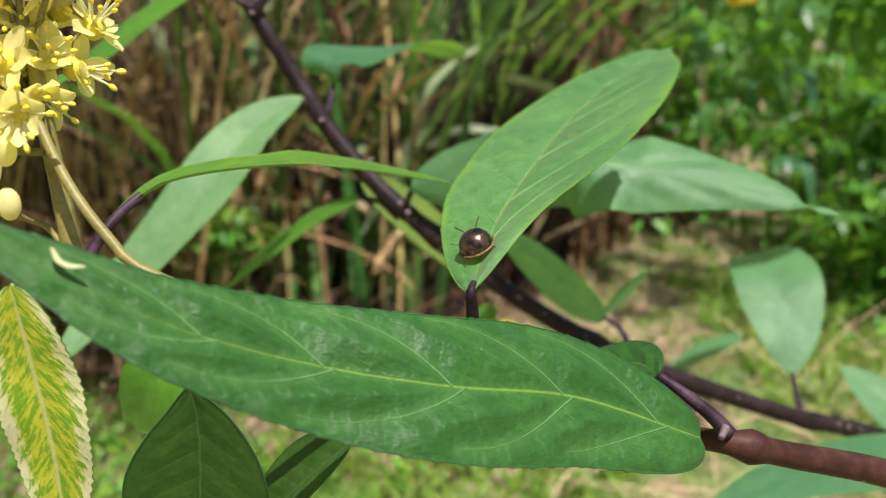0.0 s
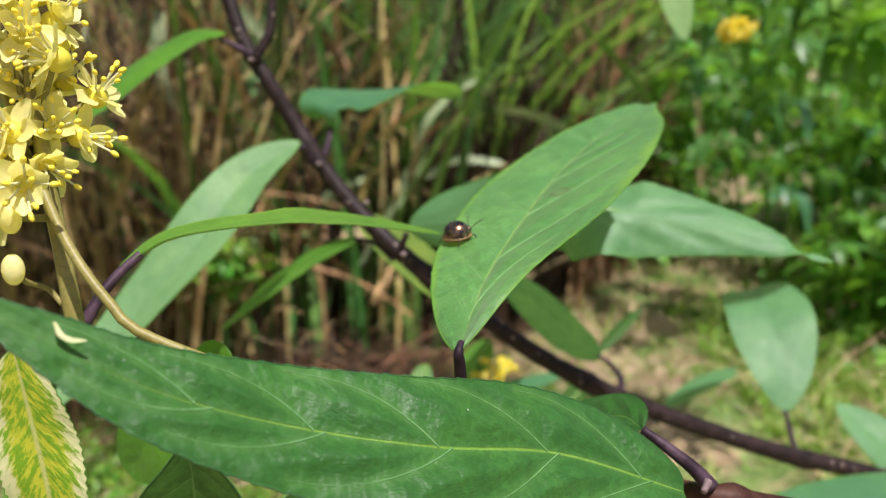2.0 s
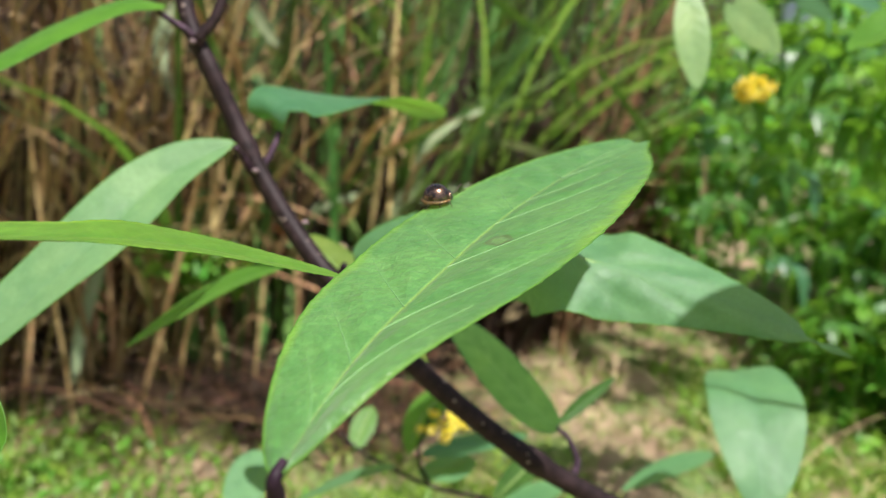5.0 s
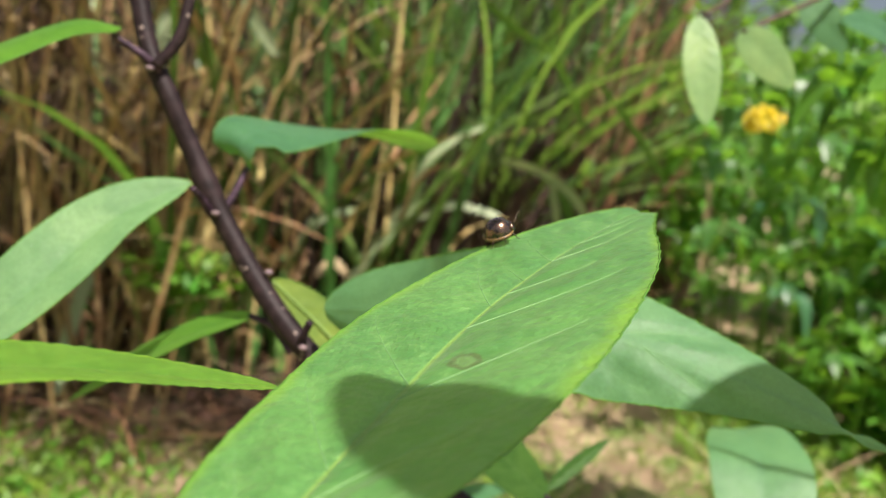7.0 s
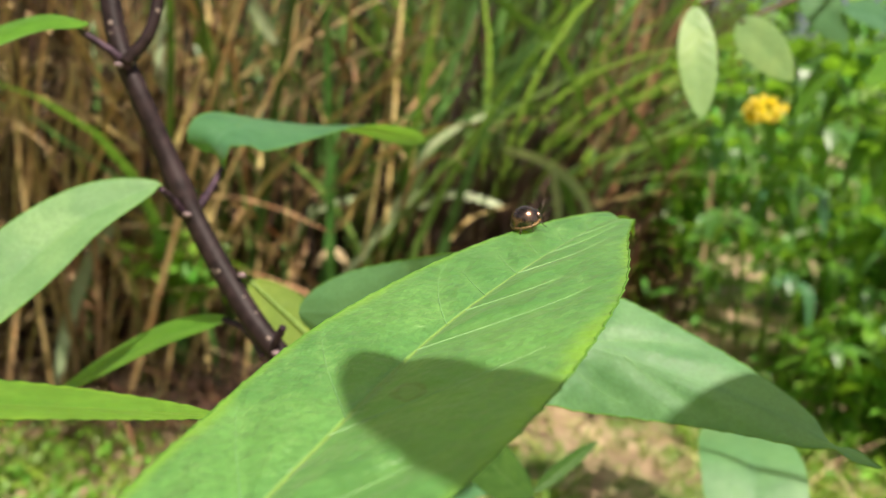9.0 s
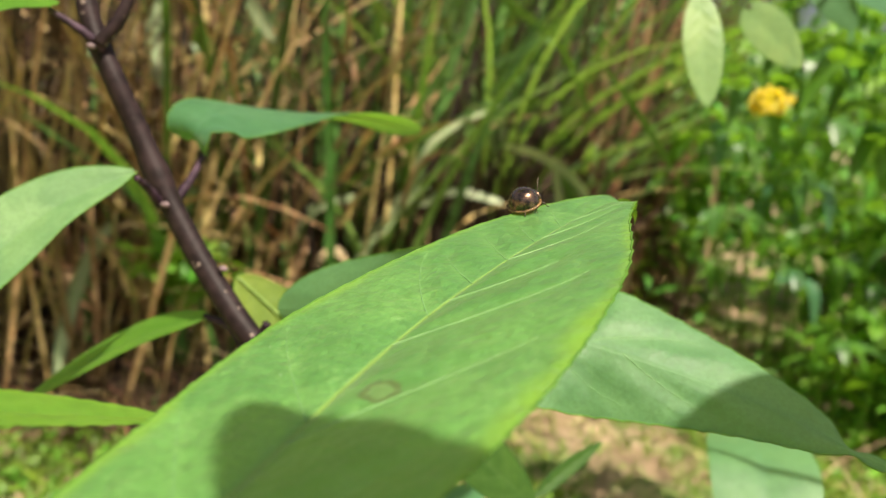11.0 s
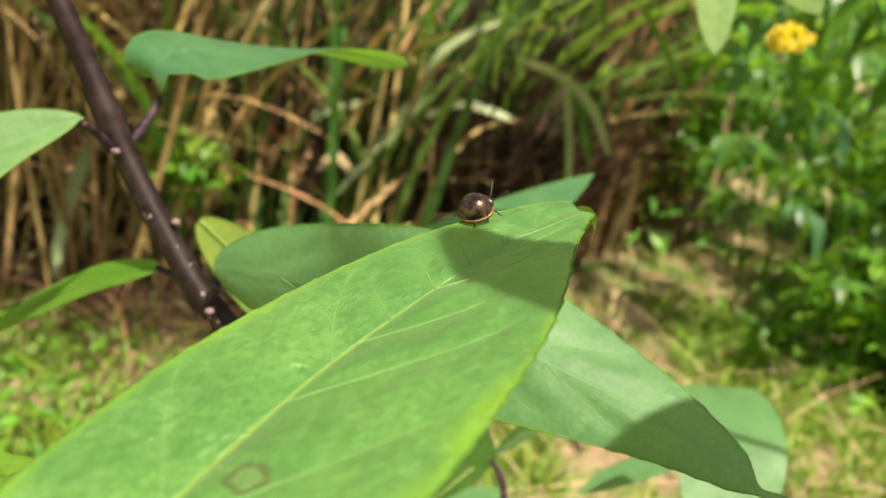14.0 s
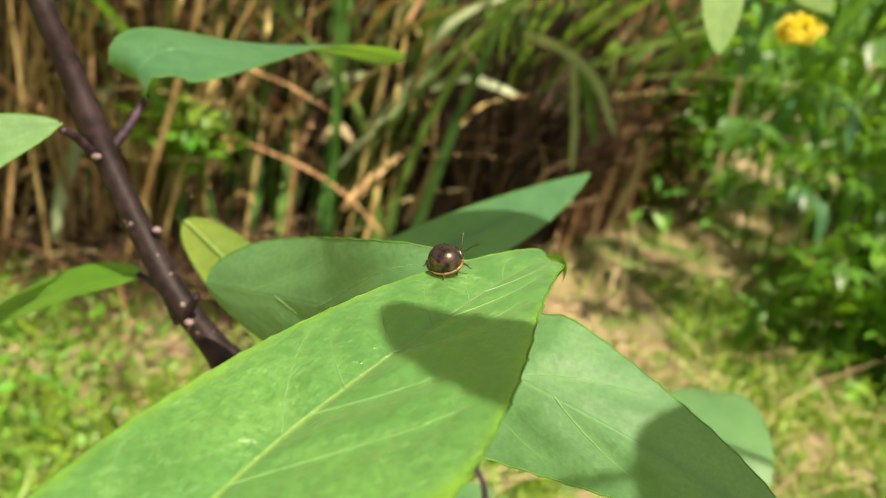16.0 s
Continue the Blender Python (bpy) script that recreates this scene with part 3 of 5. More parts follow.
def build_far():
    """Closing greenery added far behind the reeds and behind the camera, to shut out the sky."""
    rng = random.Random(9)
    for (cx, cy, w) in ((-3.5, 4.2, 2.4), (0.0, 4.8, 2.6), (3.6, 4.2, 2.4), (-5.0, -3.5, 2.2), (4.6, -3.8, 2.2)):
        h = thing("hedge", (cx, cy, 0), "dense dark green hedge added far off to close out the sky", "hedge")
        part("trunk", tube([(0, 0, 0), (0.05, 0, 0.5), (0, 0.05, 1.1)], [0.07, 0.05, 0.02], 8, 8), TWIG, h)
        v, f = clump(rng, 1500, (0, 0, 0.85), (w, 0.8, 0.9), (0.12, 0.28), 0.32)
        me = bpy.data.meshes.new("crown")
        me.from_pydata(v, [], f)
        # Dark leaf tone lets gaps between the reeds look shaded.
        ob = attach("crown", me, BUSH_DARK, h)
        ob["kind"] = "stuff"


def clump(rng, count, centre, size, length, slim, hang=0.3):
    """Loose lance-shaped leaves scattered in an uneven body."""
    verts, faces = [], []
    for _ in range(count):
        d = Vector((rng.gauss(0, 1), rng.gauss(0, 1), rng.gauss(0, 1))).normalized() * rng.random() ** 0.45
        p = Vector(centre) + Vector((d.x * size[0], d.y * size[1], d.z * size[2]))
        p += Vector((noise.noise(p * 3), noise.noise(p * 3 + Vector((5, 0, 0))), noise.noise(p * 3 + Vector((0, 7, 0))))) * size[2] * 0.3
        t = Vector((rng.gauss(0, 1), rng.gauss(0, 1), rng.gauss(-hang, 0.6))).normalized()
        s = t.cross(Vector((rng.gauss(0, 0.4), rng.gauss(0, 0.4), 1))).normalized()
        n = s.cross(t)
        L = rng.uniform(*length)
        W = L * slim * rng.uniform(0.8, 1.15) * 0.5
        k = len(verts)
        for u, w, z in ((0, 0.05, 0), (0.2, 0.72, 0.03), (0.45, 1.0, 0.05), (0.75, 0.62, 0.0), (1.0, 0.03, -0.10)):
            c = p + t * (L * u) + n * (L * z)
            verts += [tuple(c - s * W * w + n * W * 0.25 * w), tuple(c), tuple(c + s * W * w + n * W * 0.25 * w)]
        for i in range(4):
            a = k + 3 * i
            faces += [(a, a + 1, a + 4, a + 3), (a + 1, a + 2, a + 5, a + 4)]
    return verts, faces


build_far()


def build_grass():
    rng = random.Random(21)

    def left(r):
        x, y = r.uniform(-1.6, 0.25), r.uniform(0.35, 1.17)
        return (x, y, hump(x, y) - 0.004)

    def right(r):
        x, y = r.uniform(0.1, 1.9), r.uniform(0.3, 2.6)
        return (x, y, hump(x, y) - 0.004)

    def patchy(root, level):
        def f(r):
            while True:
                p = root(r)
                if noise.noise((p[0] * 4.0, p[1] * 4.0, 4.2)) + r.uniform(-0.25, 0.25) > level:
                    return p
        return f

    v, f = ribbons(rng, 9500, patchy(left, -0.3), (0.02, 0.08), (0.1, 0.7), (0.0015, 0.0035), (0.2, 1.0), 4)
    stuff_mesh("grass", v, f, GRASS, "short bright green grass and weeds on the soil", "grass")
    v, f = ribbons(rng, 5200, patchy(right, -0.12), (0.015, 0.06), (0.1, 0.7), (0.0015, 0.003), (0.2, 1.0), 4)
    stuff_mesh("grass", v, f, GRASS, "thin bright green grass on the sunlit soil", "grass")
    def side(r):
        x, y = r.uniform(0.5, 1.5), r.uniform(0.5, 1.75)
        return (x, y, hump(x, y) - 0.004)

    v, f = ribbons(rng, 5200, patchy(side, -0.45), (0.03, 0.09), (0.1, 0.6), (0.002, 0.004), (0.2, 1.0), 4)
    stuff_mesh("grass", v, f, GRASS, "bright green grass under the shrubs", "grass")
    v, f = ribbons(rng, 1600, right, (0.04, 0.16), (0.8, 2.0), (0.001, 0.002), (0.6, 1.6), 4)
    stuff_mesh("straw", v, f, STRAW, "dry pale straw scattered on the sunlit soil", "straw")
    v, f = clump(rng, 1700, (-0.62, 0.80, 0.04), (0.7, 0.30, 0.045), (0.010, 0.024), 0.55)
    stuff_mesh("weeds", v, f, BUSH_LIGHT, "low light green broad-leaved weeds on the ground", "weeds")
    v, f = clump(rng, 700, (1.0, 1.55, 0.07), (0.45, 0.35, 0.08), (0.025, 0.055), 0.42)
    stuff_mesh("weeds", v, f, BUSH_LIGHT, "low sunlit weeds under the shrubs", "weeds")
    v, f = clump(rng, 420, (1.0, 1.50, 0.17), (0.30, 0.16, 0.12), (0.04, 0.07), 0.40, -0.4)
    stuff_mesh("weeds", v, f, BUSH_LIGHT, "leafy sunlit weeds before the shrubs", "weeds")
    v, f = clump(rng, 110, (-0.345, 1.19, 0.265), (0.085, 0.05, 0.05), (0.025, 0.048), 0.5)
    stuff_mesh("weeds", v, f, BUSH_LIGHT, "light green leafy weed before the reeds", "weeds")


build_grass()

# ---------------------------------------------------------------- shrubs behind
def build_shrub(x, y, size, count, seed, label, light=0.2, lengths=(0.05, 0.10), hang=0.5):
    rng = random.Random(seed)
    sh = thing("shrub", (x, y, hump(x, y)), label, "shrub")
    top = size[2] * 2
    for i in range(5):
        a = rng.uniform(0, 6.28)
        tip = Vector((math.cos(a) * size[0] * 0.7, math.sin(a) * size[1] * 0.7, top * rng.uniform(0.6, 0.95)))
        part("branch", tube([(0.01 * i, 0, -0.02), tip * 0.4 + Vector((0, 0, 0.06)), tip], [0.006, 0.004, 0.0015], 6, 10), TWIG, sh)
    for mat, share, nm in ((BUSH, 0.6, "foliage"), (BUSH_DARK, 0.4 - light, "foliage"), (BUSH_LIGHT, light, "foliage")):
        v, f = clump(rng, int(count * share), (0, 0, size[2] * 1.08), size, lengths, 0.30, hang=hang)
        me = bpy.data.meshes.new(nm)
        me.from_pydata(v, [], f)
        attach(nm, me, mat, sh)["kind"] = "stuff"
    return sh


SHRUBS = "leafy green shrub with narrow drooping leaves"
build_shrub(1.22, 1.75, (0.34, 0.25, 0.28), 420, 3, SHRUBS, 0.2, (0.08, 0.13), 0.2)
build_shrub(0.66, 2.20, (0.35, 0.25, 0.38), 700, 6, SHRUBS + " among the reeds", 0.25)
build_shrub(1.35, 2.15, (0.60, 0.30, 0.46), 800, 8, SHRUBS, 0.3, (0.06, 0.11), 0.1)
build_shrub(1.02, 1.95, (0.24, 0.12, 0.30), 280, 24, SHRUBS + " low down", 0.3, (0.07, 0.11), 0.1)
build_shrub(1.25, 2.70, (0.80, 0.30, 0.56), 1300, 17, SHRUBS + " in the distance", 0.1, (0.07, 0.13))
build_shrub(2.30, 1.95, (0.70, 0.45, 0.50), 1200, 18, SHRUBS + " in the distance", 0.15, (0.07, 0.13))
build_shrub(1.85, 1.35, (0.50, 0.40, 0.34), 800, 12, SHRUBS)

def build_flower_meshes(petal_tone):
    """Shared meshes of one small flower: petal, filament, anther, cup."""
    bm = bmesh.new()
    rows = []
    for i in range(7):
        u = i / 6
        w = 0.00120 * math.sin(math.pi * min(0.98, 0.10 + u * 0.86)) ** 0.8
        rows.append([bm.verts.new((v * w, 0.0004 + 0.0033 * u, 0.0009 * u * u + 0.0003 * abs(v) - 0.0004 * u**4)) for v in (-1, -0.5, 0, 0.5, 1)])
    for a, b in zip(rows, rows[1:]):
        for j in range(4):
            bm.faces.new((a[j], a[j + 1], b[j + 1], b[j]))
    made = {}
    for name, b_, mat in (
        ("petal", bm, petal_tone),
        ("filament", tube([(0, 0.0003, 0), (0, 0.0012, 0.0016), (0, 0.0021, 0.0027)], [0.00017, 0.00014, 0.00011], 6, 6), FILAMENT),
        ("anther", ball((0, 0.0023, 0.0029), (0.00028, 0.00046, 0.00027), Matrix.Rotation(0.6, 4, "X"), 10, 7), ANTHER),
        ("cup", ball((0, 0, -0.0001), (0.0013, 0.0013, 0.0013), None, 12, 8), CALYX),
    ):
        me = bpy.data.meshes.new(name)
        b_.to_mesh(me)
        b_.free()
        me.materials.append(mat)
        me.polygons.foreach_set("use_smooth", [True] * len(me.polygons))
        made[name] = me
    return made


FLOWER = build_flower_meshes(PETAL)
YELLOW_FLOWER = build_flower_meshes(YELLOW_PETAL)


def flower(parent, place, way, size, rng, kit=FLOWER):
    """One open flower with five petals and long stamens, facing way."""
    up = Vector(way).normalized()
    m = Matrix.Translation(place) @ up.to_track_quat("Z", "Y").to_matrix().to_4x4() @ Matrix.Scale(size * 0.88, 4)
    f = attach("flower", kit["cup"], None, parent)
    f.matrix_basis = m
    a0 = rng.uniform(0, 6)
    for i in range(6):
        p = attach("petal", kit["petal"], None, f)
        p.matrix_basis = Matrix.Rotation(a0 + i * 1.0472 + rng.uniform(-0.15, 0.15), 4, "Z") @ Matrix.Rotation(rng.uniform(-0.35, 0.9), 4, "X")
    for i in range(8):
        turn = Matrix.Rotation(a0 + 0.3 + i * 0.785 + rng.uniform(-0.2, 0.2), 4, "Z") @ Matrix.Rotation(rng.uniform(-0.15, 0.6), 4, "X") @ Matrix.Scale(rng.uniform(0.85, 1.2), 4)
        attach("filament", kit["filament"], None, f).matrix_basis = turn
        attach("anther", kit["anther"], None, f).matrix_basis = turn


def flower_head(parent, centre, size, count, seed, scale=1.0):
    rng = random.Random(seed)
    c = Vector(centre)
    for i in range(count):
        d = Vector((rng.gauss(0, 1), rng.gauss(0, 1), rng.gauss(0, 1))).normalized()
        p = c + Vector((d.x * size[0], d.y * size[1], d.z * size[2])) * rng.uniform(0.6, 1.0)
        part("flower_stalk", tube([c + (p - c) * 0.05 - Vector((0, 0, size[2] * 0.5)), c + (p - c) * 0.6, p], [0.0005, 0.0004, 0.0003], 6, 6), STALK_OLIVE, parent)
        flower(parent, p, d + Vector((0.2, -0.15, 0.15)), scale * rng.uniform(0.85, 1.15), rng, YELLOW_FLOWER)


def build_canopy():
    """A bough added out of sight above, to dapple the ground on the left with shade."""
    rng = random.Random(51)
    c = Vector((-0.68, 1.32, 0.05)) + sun_way * 1.5
    bough = thing("shading_bough", (0, 0, 0), "unseen leafy bough added to shade the ground on the left", "bough")
    part("trunk", tube([(-2.3, 0.3, -0.03), (-2.2, 0.35, 0.8), (-1.6, 0.5, 1.4), tuple(c)], [0.03, 0.024, 0.014, 0.004], 8, 30), TWIG, bough)
    v, f = clump(rng, 460, tuple(c), (0.26, 0.20, 0.08), (0.06, 0.10), 0.36)
    me = bpy.data.meshes.new("foliage")
    me.from_pydata(v, [], f)
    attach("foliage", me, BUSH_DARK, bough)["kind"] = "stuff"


build_canopy()


def build_near_shoots():
    """Shoots of the shrub beside the reeds: whorls of long lance-shaped leaves, each one to be told apart."""
    rng = random.Random(31)
    sh = thing("shrub", (0.76, 1.50, 0), "shrub with whorls of long drooping lance-shaped green leaves", "shrub")
    tones = (GREEN_BRIGHT, SHRUB_LEAF, GREEN_BRIGHT, GREEN_BLUE, SHRUB_LEAF)
    for i in range(68):
        tip = Vector((rng.uniform(-0.32, 0.40), rng.uniform(-0.20, 0.26), rng.uniform(0.26, 0.72)))
        if i > 59:
            tip = Vector((rng.uniform(-0.46, -0.24), rng.uniform(-0.62, -0.48), rng.uniform(0.48, 0.70)))
        tip.x += 0.25 * max(0.0, tip.y)
        part("branch", tube([(tip.x * 0.8 + 0.25, tip.y + 0.55, -0.02), (tip.x * 0.9 + 0.12, tip.y + 0.28, tip.z * 0.75), tip], [0.0024, 0.0016, 0.0008], 6, 10), BUSH, sh)
        a0 = rng.uniform(0, 6)
        tone = GREEN_BRIGHT if i > 63 else rng.choice(tones)
        for j in range(8):
            a = a0 + j * 0.86 + rng.uniform(-0.2, 0.2)
            L = rng.uniform(0.062, 0.108)
            d = Vector((math.cos(a), math.sin(a), 0))
            o = tip - Vector((0, 0, 0.007 * j))
            drop = rng.uniform(0.0, 1.0)
            pts = [o, o + d * L * 0.5 + Vector((0, 0, 0.012 - L * drop * 0.25)), o + d * L * (1 - drop * 0.35) - Vector((0, 0, L * drop * 0.85))]
            leaf(sh, Blade(pts, Vector((-d.y, d.x, 0.2)) * -1, L * 0.135, fold=0.25, round_base=0.7, round_tip=0.9, seed=j), tone if rng.random() < 0.7 else rng.choice(tones), ns=10, nw=2, rim=False, rib=False)


build_near_shoots()

# ---------------------------------------------------------------- front branch
front = thing("flowering_branch", (0, 0, 0), "brown stem with large green toothed leaves and a yellow flower head", "branch")
part("stem", tube([(0.0956, 0.1222, 0.4707), (0.0737, 0.1188, 0.4795), (0.0555, 0.1145, 0.4853), (0.0446, 0.1125, 0.4886), (0.0404, 0.1172, 0.4872), (0.0291, 0.1187, 0.4899)], [0.0027, 0.0025, 0.0023, 0.0021, 0.0018, 0.0017], steps=60, sides=16, knots=[(0.70, 0.45, 0.03)]), BARK_BROWN, front, "red-brown smooth bark with pale pores")
part("stem", tube([(0.0291, 0.1187, 0.4899), (0.0043, 0.1087, 0.5013), (-0.0171, 0.1012, 0.5111), (-0.0376, 0.0992, 0.5200), (-0.0431, 0.1004, 0.5243), (-0.0494, 0.1037, 0.5314), (-0.0545, 0.1075, 0.5400)], [0.0017, 0.0014, 0.0009, 0.0007, 0.0007, 0.0007, 0.0007], steps=40), STALK_OLIVE, front)
part("stem", tube([(-0.0502, 0.1062, 0.5134), (-0.0514, 0.1069, 0.5215), (-0.0528, 0.1084, 0.5299), (-0.0544, 0.1100, 0.5386), (-0.0559, 0.1121, 0.5464), (-0.0582, 0.1143, 0.5546)], [0.0013, 0.0013, 0.0012, 0.0012, 0.001, 0.0008], steps=30), STALK_OLIVE, front)
part("leaf_scar", tube([(0.0433, 0.1112, 0.4919), (0.0420, 0.1092, 0.4912)], [0.0007, 0.0005], steps=4, sides=8), SCAR, front)
FRONT_BLADE = Blade([(0.0397, 0.1105, 0.4904), (0.0189, 0.1033, 0.5007), (0.0009, 0.0916, 0.5078), (-0.0155, 0.0851, 0.5136), (-0.0292, 0.0781, 0.5212), (-0.0401, 0.0750, 0.5288), (-0.0483, 0.0739, 0.5340)], (-0.154, 0.7448, 0.6492), 0.01037, fold=0.096, arch=0.101, round_base=0.383, round_tip=0.828, teeth=0.0002, seed=1)
FRONT_LINES = vein_lines([(0.085, 1, 1), (0.255, 1, 1.05), (0.440, 1, 1), (0.600, 1, 0.95), (0.74, 1, 0.8)], 0.20, 0.90, 1.2) + vein_lines([(0.065, -1, 1), (0.235, -1, 1), (0.420, -1, 1), (0.585, -1, 0.85), (0.72, -1, 0.7)], 0.21, 0.82, 0.8)
leaf(front, FRONT_BLADE, GREEN_DEEP, label="large dark green leaf with pale curved veins and toothed edge", ns=250, nw=34, lines=FRONT_LINES, quilt=0.0013)
HOST = Blade([(0.0039, 0.1069, 0.515), (0.009, 0.1242, 0.5217), (0.0172, 0.1488, 0.5266), (0.0283, 0.1764, 0.5326), (0.0437, 0.2012, 0.5404), (0.058, 0.2212, 0.5454), (0.06, 0.2229, 0.5389)], (0.499, -0.8647, 0.0568), 0.01771, fold=0.1227, arch=-0.0076, round_base=0.757, round_tip=0.992, teeth=0.00022, seed=2, left=(0.944, 0.853, 0.824, 0.868, 0.916, 0.964, 0.899), right=(0.819, 1.009, 1.2, 1.323, 1.38, 1.104, 0.897))
HOST_LINES = vein_lines([(0.050, -1, 0.8), (0.124, -1, 0.95), (0.236, -1, 1), (0.371, -1, 1.05), (0.555, -1, 1)], 0.115, 0.86) + vein_lines([(0.630, -1, 0.8), (0.693, -1, 0.95), (0.748, -1, 0.9), (0.805, -1, 0.8), (0.86, -1, 0.7)], 0.055, 0.80) + vein_lines([(0.075, 1, 0.9), (0.186, 1, 1), (0.345, 1, 1), (0.497, 1, 1), (0.590, 1, 0.6), (0.694, 1, 0.85), (0.765, 1, 0.75), (0.83, 1, 0.65)], 0.155, 0.76)
host = leaf(front, HOST, HOST_LEAF, label="fresh green leaf with yellow midrib on which the beetle walks", ns=280, nw=40, lines=HOST_LINES, quilt=0.0006)
leaf(host, Blade([(0.0569, 0.2223, 0.544), (0.059, 0.2236, 0.5449), (0.0609, 0.2245, 0.5445), (0.0621, 0.2244, 0.543), (0.0621, 0.2233, 0.5414)], (0.2, -0.5, 0.85), 0.0011, fold=0.2, round_base=0.2, round_tip=0.8, seed=22), NARROW_LEAF, ns=24, nw=3, name="leaf_tip", label="curled pointed leaf tip", rim=False, rib=False)
part("petiole", tube([(0.0043, 0.1077, 0.5029), (0.0043, 0.1083, 0.5090), (0.0041, 0.1075, 0.5130), (0.0039, 0.1068, 0.5149), (0.0044, 0.1085, 0.5160)], [0.0011, 0.0011, 0.001, 0.0009, 0.0005]), PURPLE, front, "dark purple leaf stalk")
part("petiole", tube([(-0.0540, 0.1157, 0.5165), (-0.0520, 0.1182, 0.5206), (-0.0498, 0.1212, 0.5235), (-0.0476, 0.1239, 0.5256)], [0.001, 0.0009, 0.0008, 0.0007]), PURPLE, front)
NARROW = Blade([(-0.0505, 0.1219, 0.5237), (-0.0436, 0.1288, 0.5276), (-0.0278, 0.1320, 0.5294), (-0.0182, 0.1466, 0.5267), (0.0018, 0.1681, 0.5196)], (0.25, -0.93, -0.08), 0.0038, fold=0.30, arch=0.10, round_base=0.45, round_tip=0.6, teeth=0.0002, seed=3)
leaf(front, NARROW, NARROW_LEAF, label="narrow green leaf bent over, seen edge on", ns=60, nw=6)
part("petiole", tube([(0.0441, 0.1116, 0.4904), (0.0419, 0.1129, 0.4928), (0.0380, 0.1144, 0.4957), (0.0339, 0.1166, 0.4982)], [0.0014, 0.0011, 0.0009, 0.0007]), PURPLE, front, "glossy violet leaf stalk")
leaf(front, Blade([(0.0339, 0.1166, 0.4982), (0.0321, 0.1236, 0.4973), (0.0258, 0.1323, 0.4922), (0.0148, 0.1417, 0.4840)], (0.1722, 0.9657, 0.1941), 0.0050, fold=0.2, seed=4), GREEN_DEEP, ns=40)
leaf(front, Blade([(-0.0531, 0.0935, 0.5204), (-0.0520, 0.0937, 0.5102), (-0.0508, 0.0936, 0.4992), (-0.0502, 0.0935, 0.4824)], (-1.0000, 0.0000, 0.0000), 0.0055, fold=0.15, teeth=0.0003, seed=5, wave=0.06), VARIEGATED, label="yellow and green mottled leaf with pale edges", ns=60, nw=8)
leaf(front, Blade([(-0.0356, 0.1032, 0.5026), (-0.0352, 0.1044, 0.4961), (-0.0361, 0.1060, 0.4860), (-0.0387, 0.1086, 0.4684)], (-0.9950, -0.0258, -0.0961), 0.0105, fold=0.3, arch=0.05, seed=6, round_base=0.95, round_tip=0.8), GREEN_DARK, label="dark green hanging leaf in the shade", ns=50, nw=8)
leaf(front, Blade([(-0.0132, 0.1063, 0.4923), (-0.0206, 0.1086, 0.4849), (-0.0322, 0.1124, 0.4719)], (-0.5619, 0.8270, -0.0181), 0.0055, fold=0.5, seed=7), GREEN_DARK)
leaf(front, Blade([(-0.0392, 0.1365, 0.5060), (-0.0412, 0.1355, 0.5007), (-0.0479, 0.1256, 0.4941), (-0.0546, 0.1274, 0.4844)], (-0.8627, 0.4522, 0.2265), 0.0070, round_base=0.4, round_tip=0.4, seed=8, teeth=0.0002), GREEN_BRIGHT, label="small bright green backlit leaf")
back = thing("branch", (0, 0, 0), "dark purple woody stem with green lance-shaped leaves", "branch")
part("stem", tube([(-0.0780, 0.2997, 0.5867), (-0.0697, 0.2936, 0.5638), (-0.0612, 0.2900, 0.5504), (-0.0538, 0.2895, 0.5378), (-0.0436, 0.2867, 0.5219), (-0.0288, 0.2806, 0.5044), (-0.0123, 0.2737, 0.4896), (0.0182, 0.2702, 0.4658), (0.0465, 0.2736, 0.4460), (0.0800, 0.2790, 0.4281), (0.1372, 0.2873, 0.4050), (0.1676, 0.2921, 0.3959), (0.2414, 0.3000, 0.3715)], [0.0027, 0.0028, 0.003, 0.0031, 0.0032, 0.0032, 0.0033, 0.0034, 0.0034, 0.0035, 0.0036, 0.0036, 0.0036], steps=140, sides=14, knots=[(0.168, 0.22, 0.012), (0.335, 0.3, 0.012), (0.505, 0.25, 0.012), (0.75, 0.15, 0.012)]), BARK_DARK, back, "dark purple bark")
part("leaf_scar", ball((-0.0656, 0.2861, 0.5573), (0.0012, 0.0012, 0.0008), None, 10, 6), SCAR, back)
part("leaf_scar", ball((-0.0426, 0.2821, 0.5211), (0.0012, 0.0012, 0.0008), None, 10, 6), SCAR, back)
part("leaf_scar", ball((-0.0121, 0.2697, 0.4909), (0.0012, 0.0012, 0.0008), None, 10, 6), SCAR, back)
part("leaf_scar", ball((-0.0256, 0.2795, 0.5075), (0.0012, 0.0012, 0.0008), None, 10, 6), SCAR, back)
part("stem", tube([(-0.0644, 0.2877, 0.5579), (-0.0594, 0.2899, 0.5676), (-0.0584, 0.2940, 0.5849)], [0.0018, 0.0016, 0.0015]), BARK_DARK, back)
part("petiole", tube([(-0.0634, 0.2892, 0.5569), (-0.0686, 0.2872, 0.5606), (-0.0769, 0.2866, 0.5647)], [0.0014, 0.0011, 0.0008]), PURPLE, back)
leaf(back, Blade([(-0.0746, 0.2871, 0.5669), (-0.0842, 0.2798, 0.5661), (-0.0966, 0.2665, 0.5567), (-0.1066, 0.2466, 0.5437), (-0.1174, 0.2304, 0.5340)], (-0.3349, 0.9069, 0.2558), 0.0100, fold=0.1, arch=0.3, seed=9), GREEN_BRIGHT, label="green leaf with bright backlit underside", nw=6)
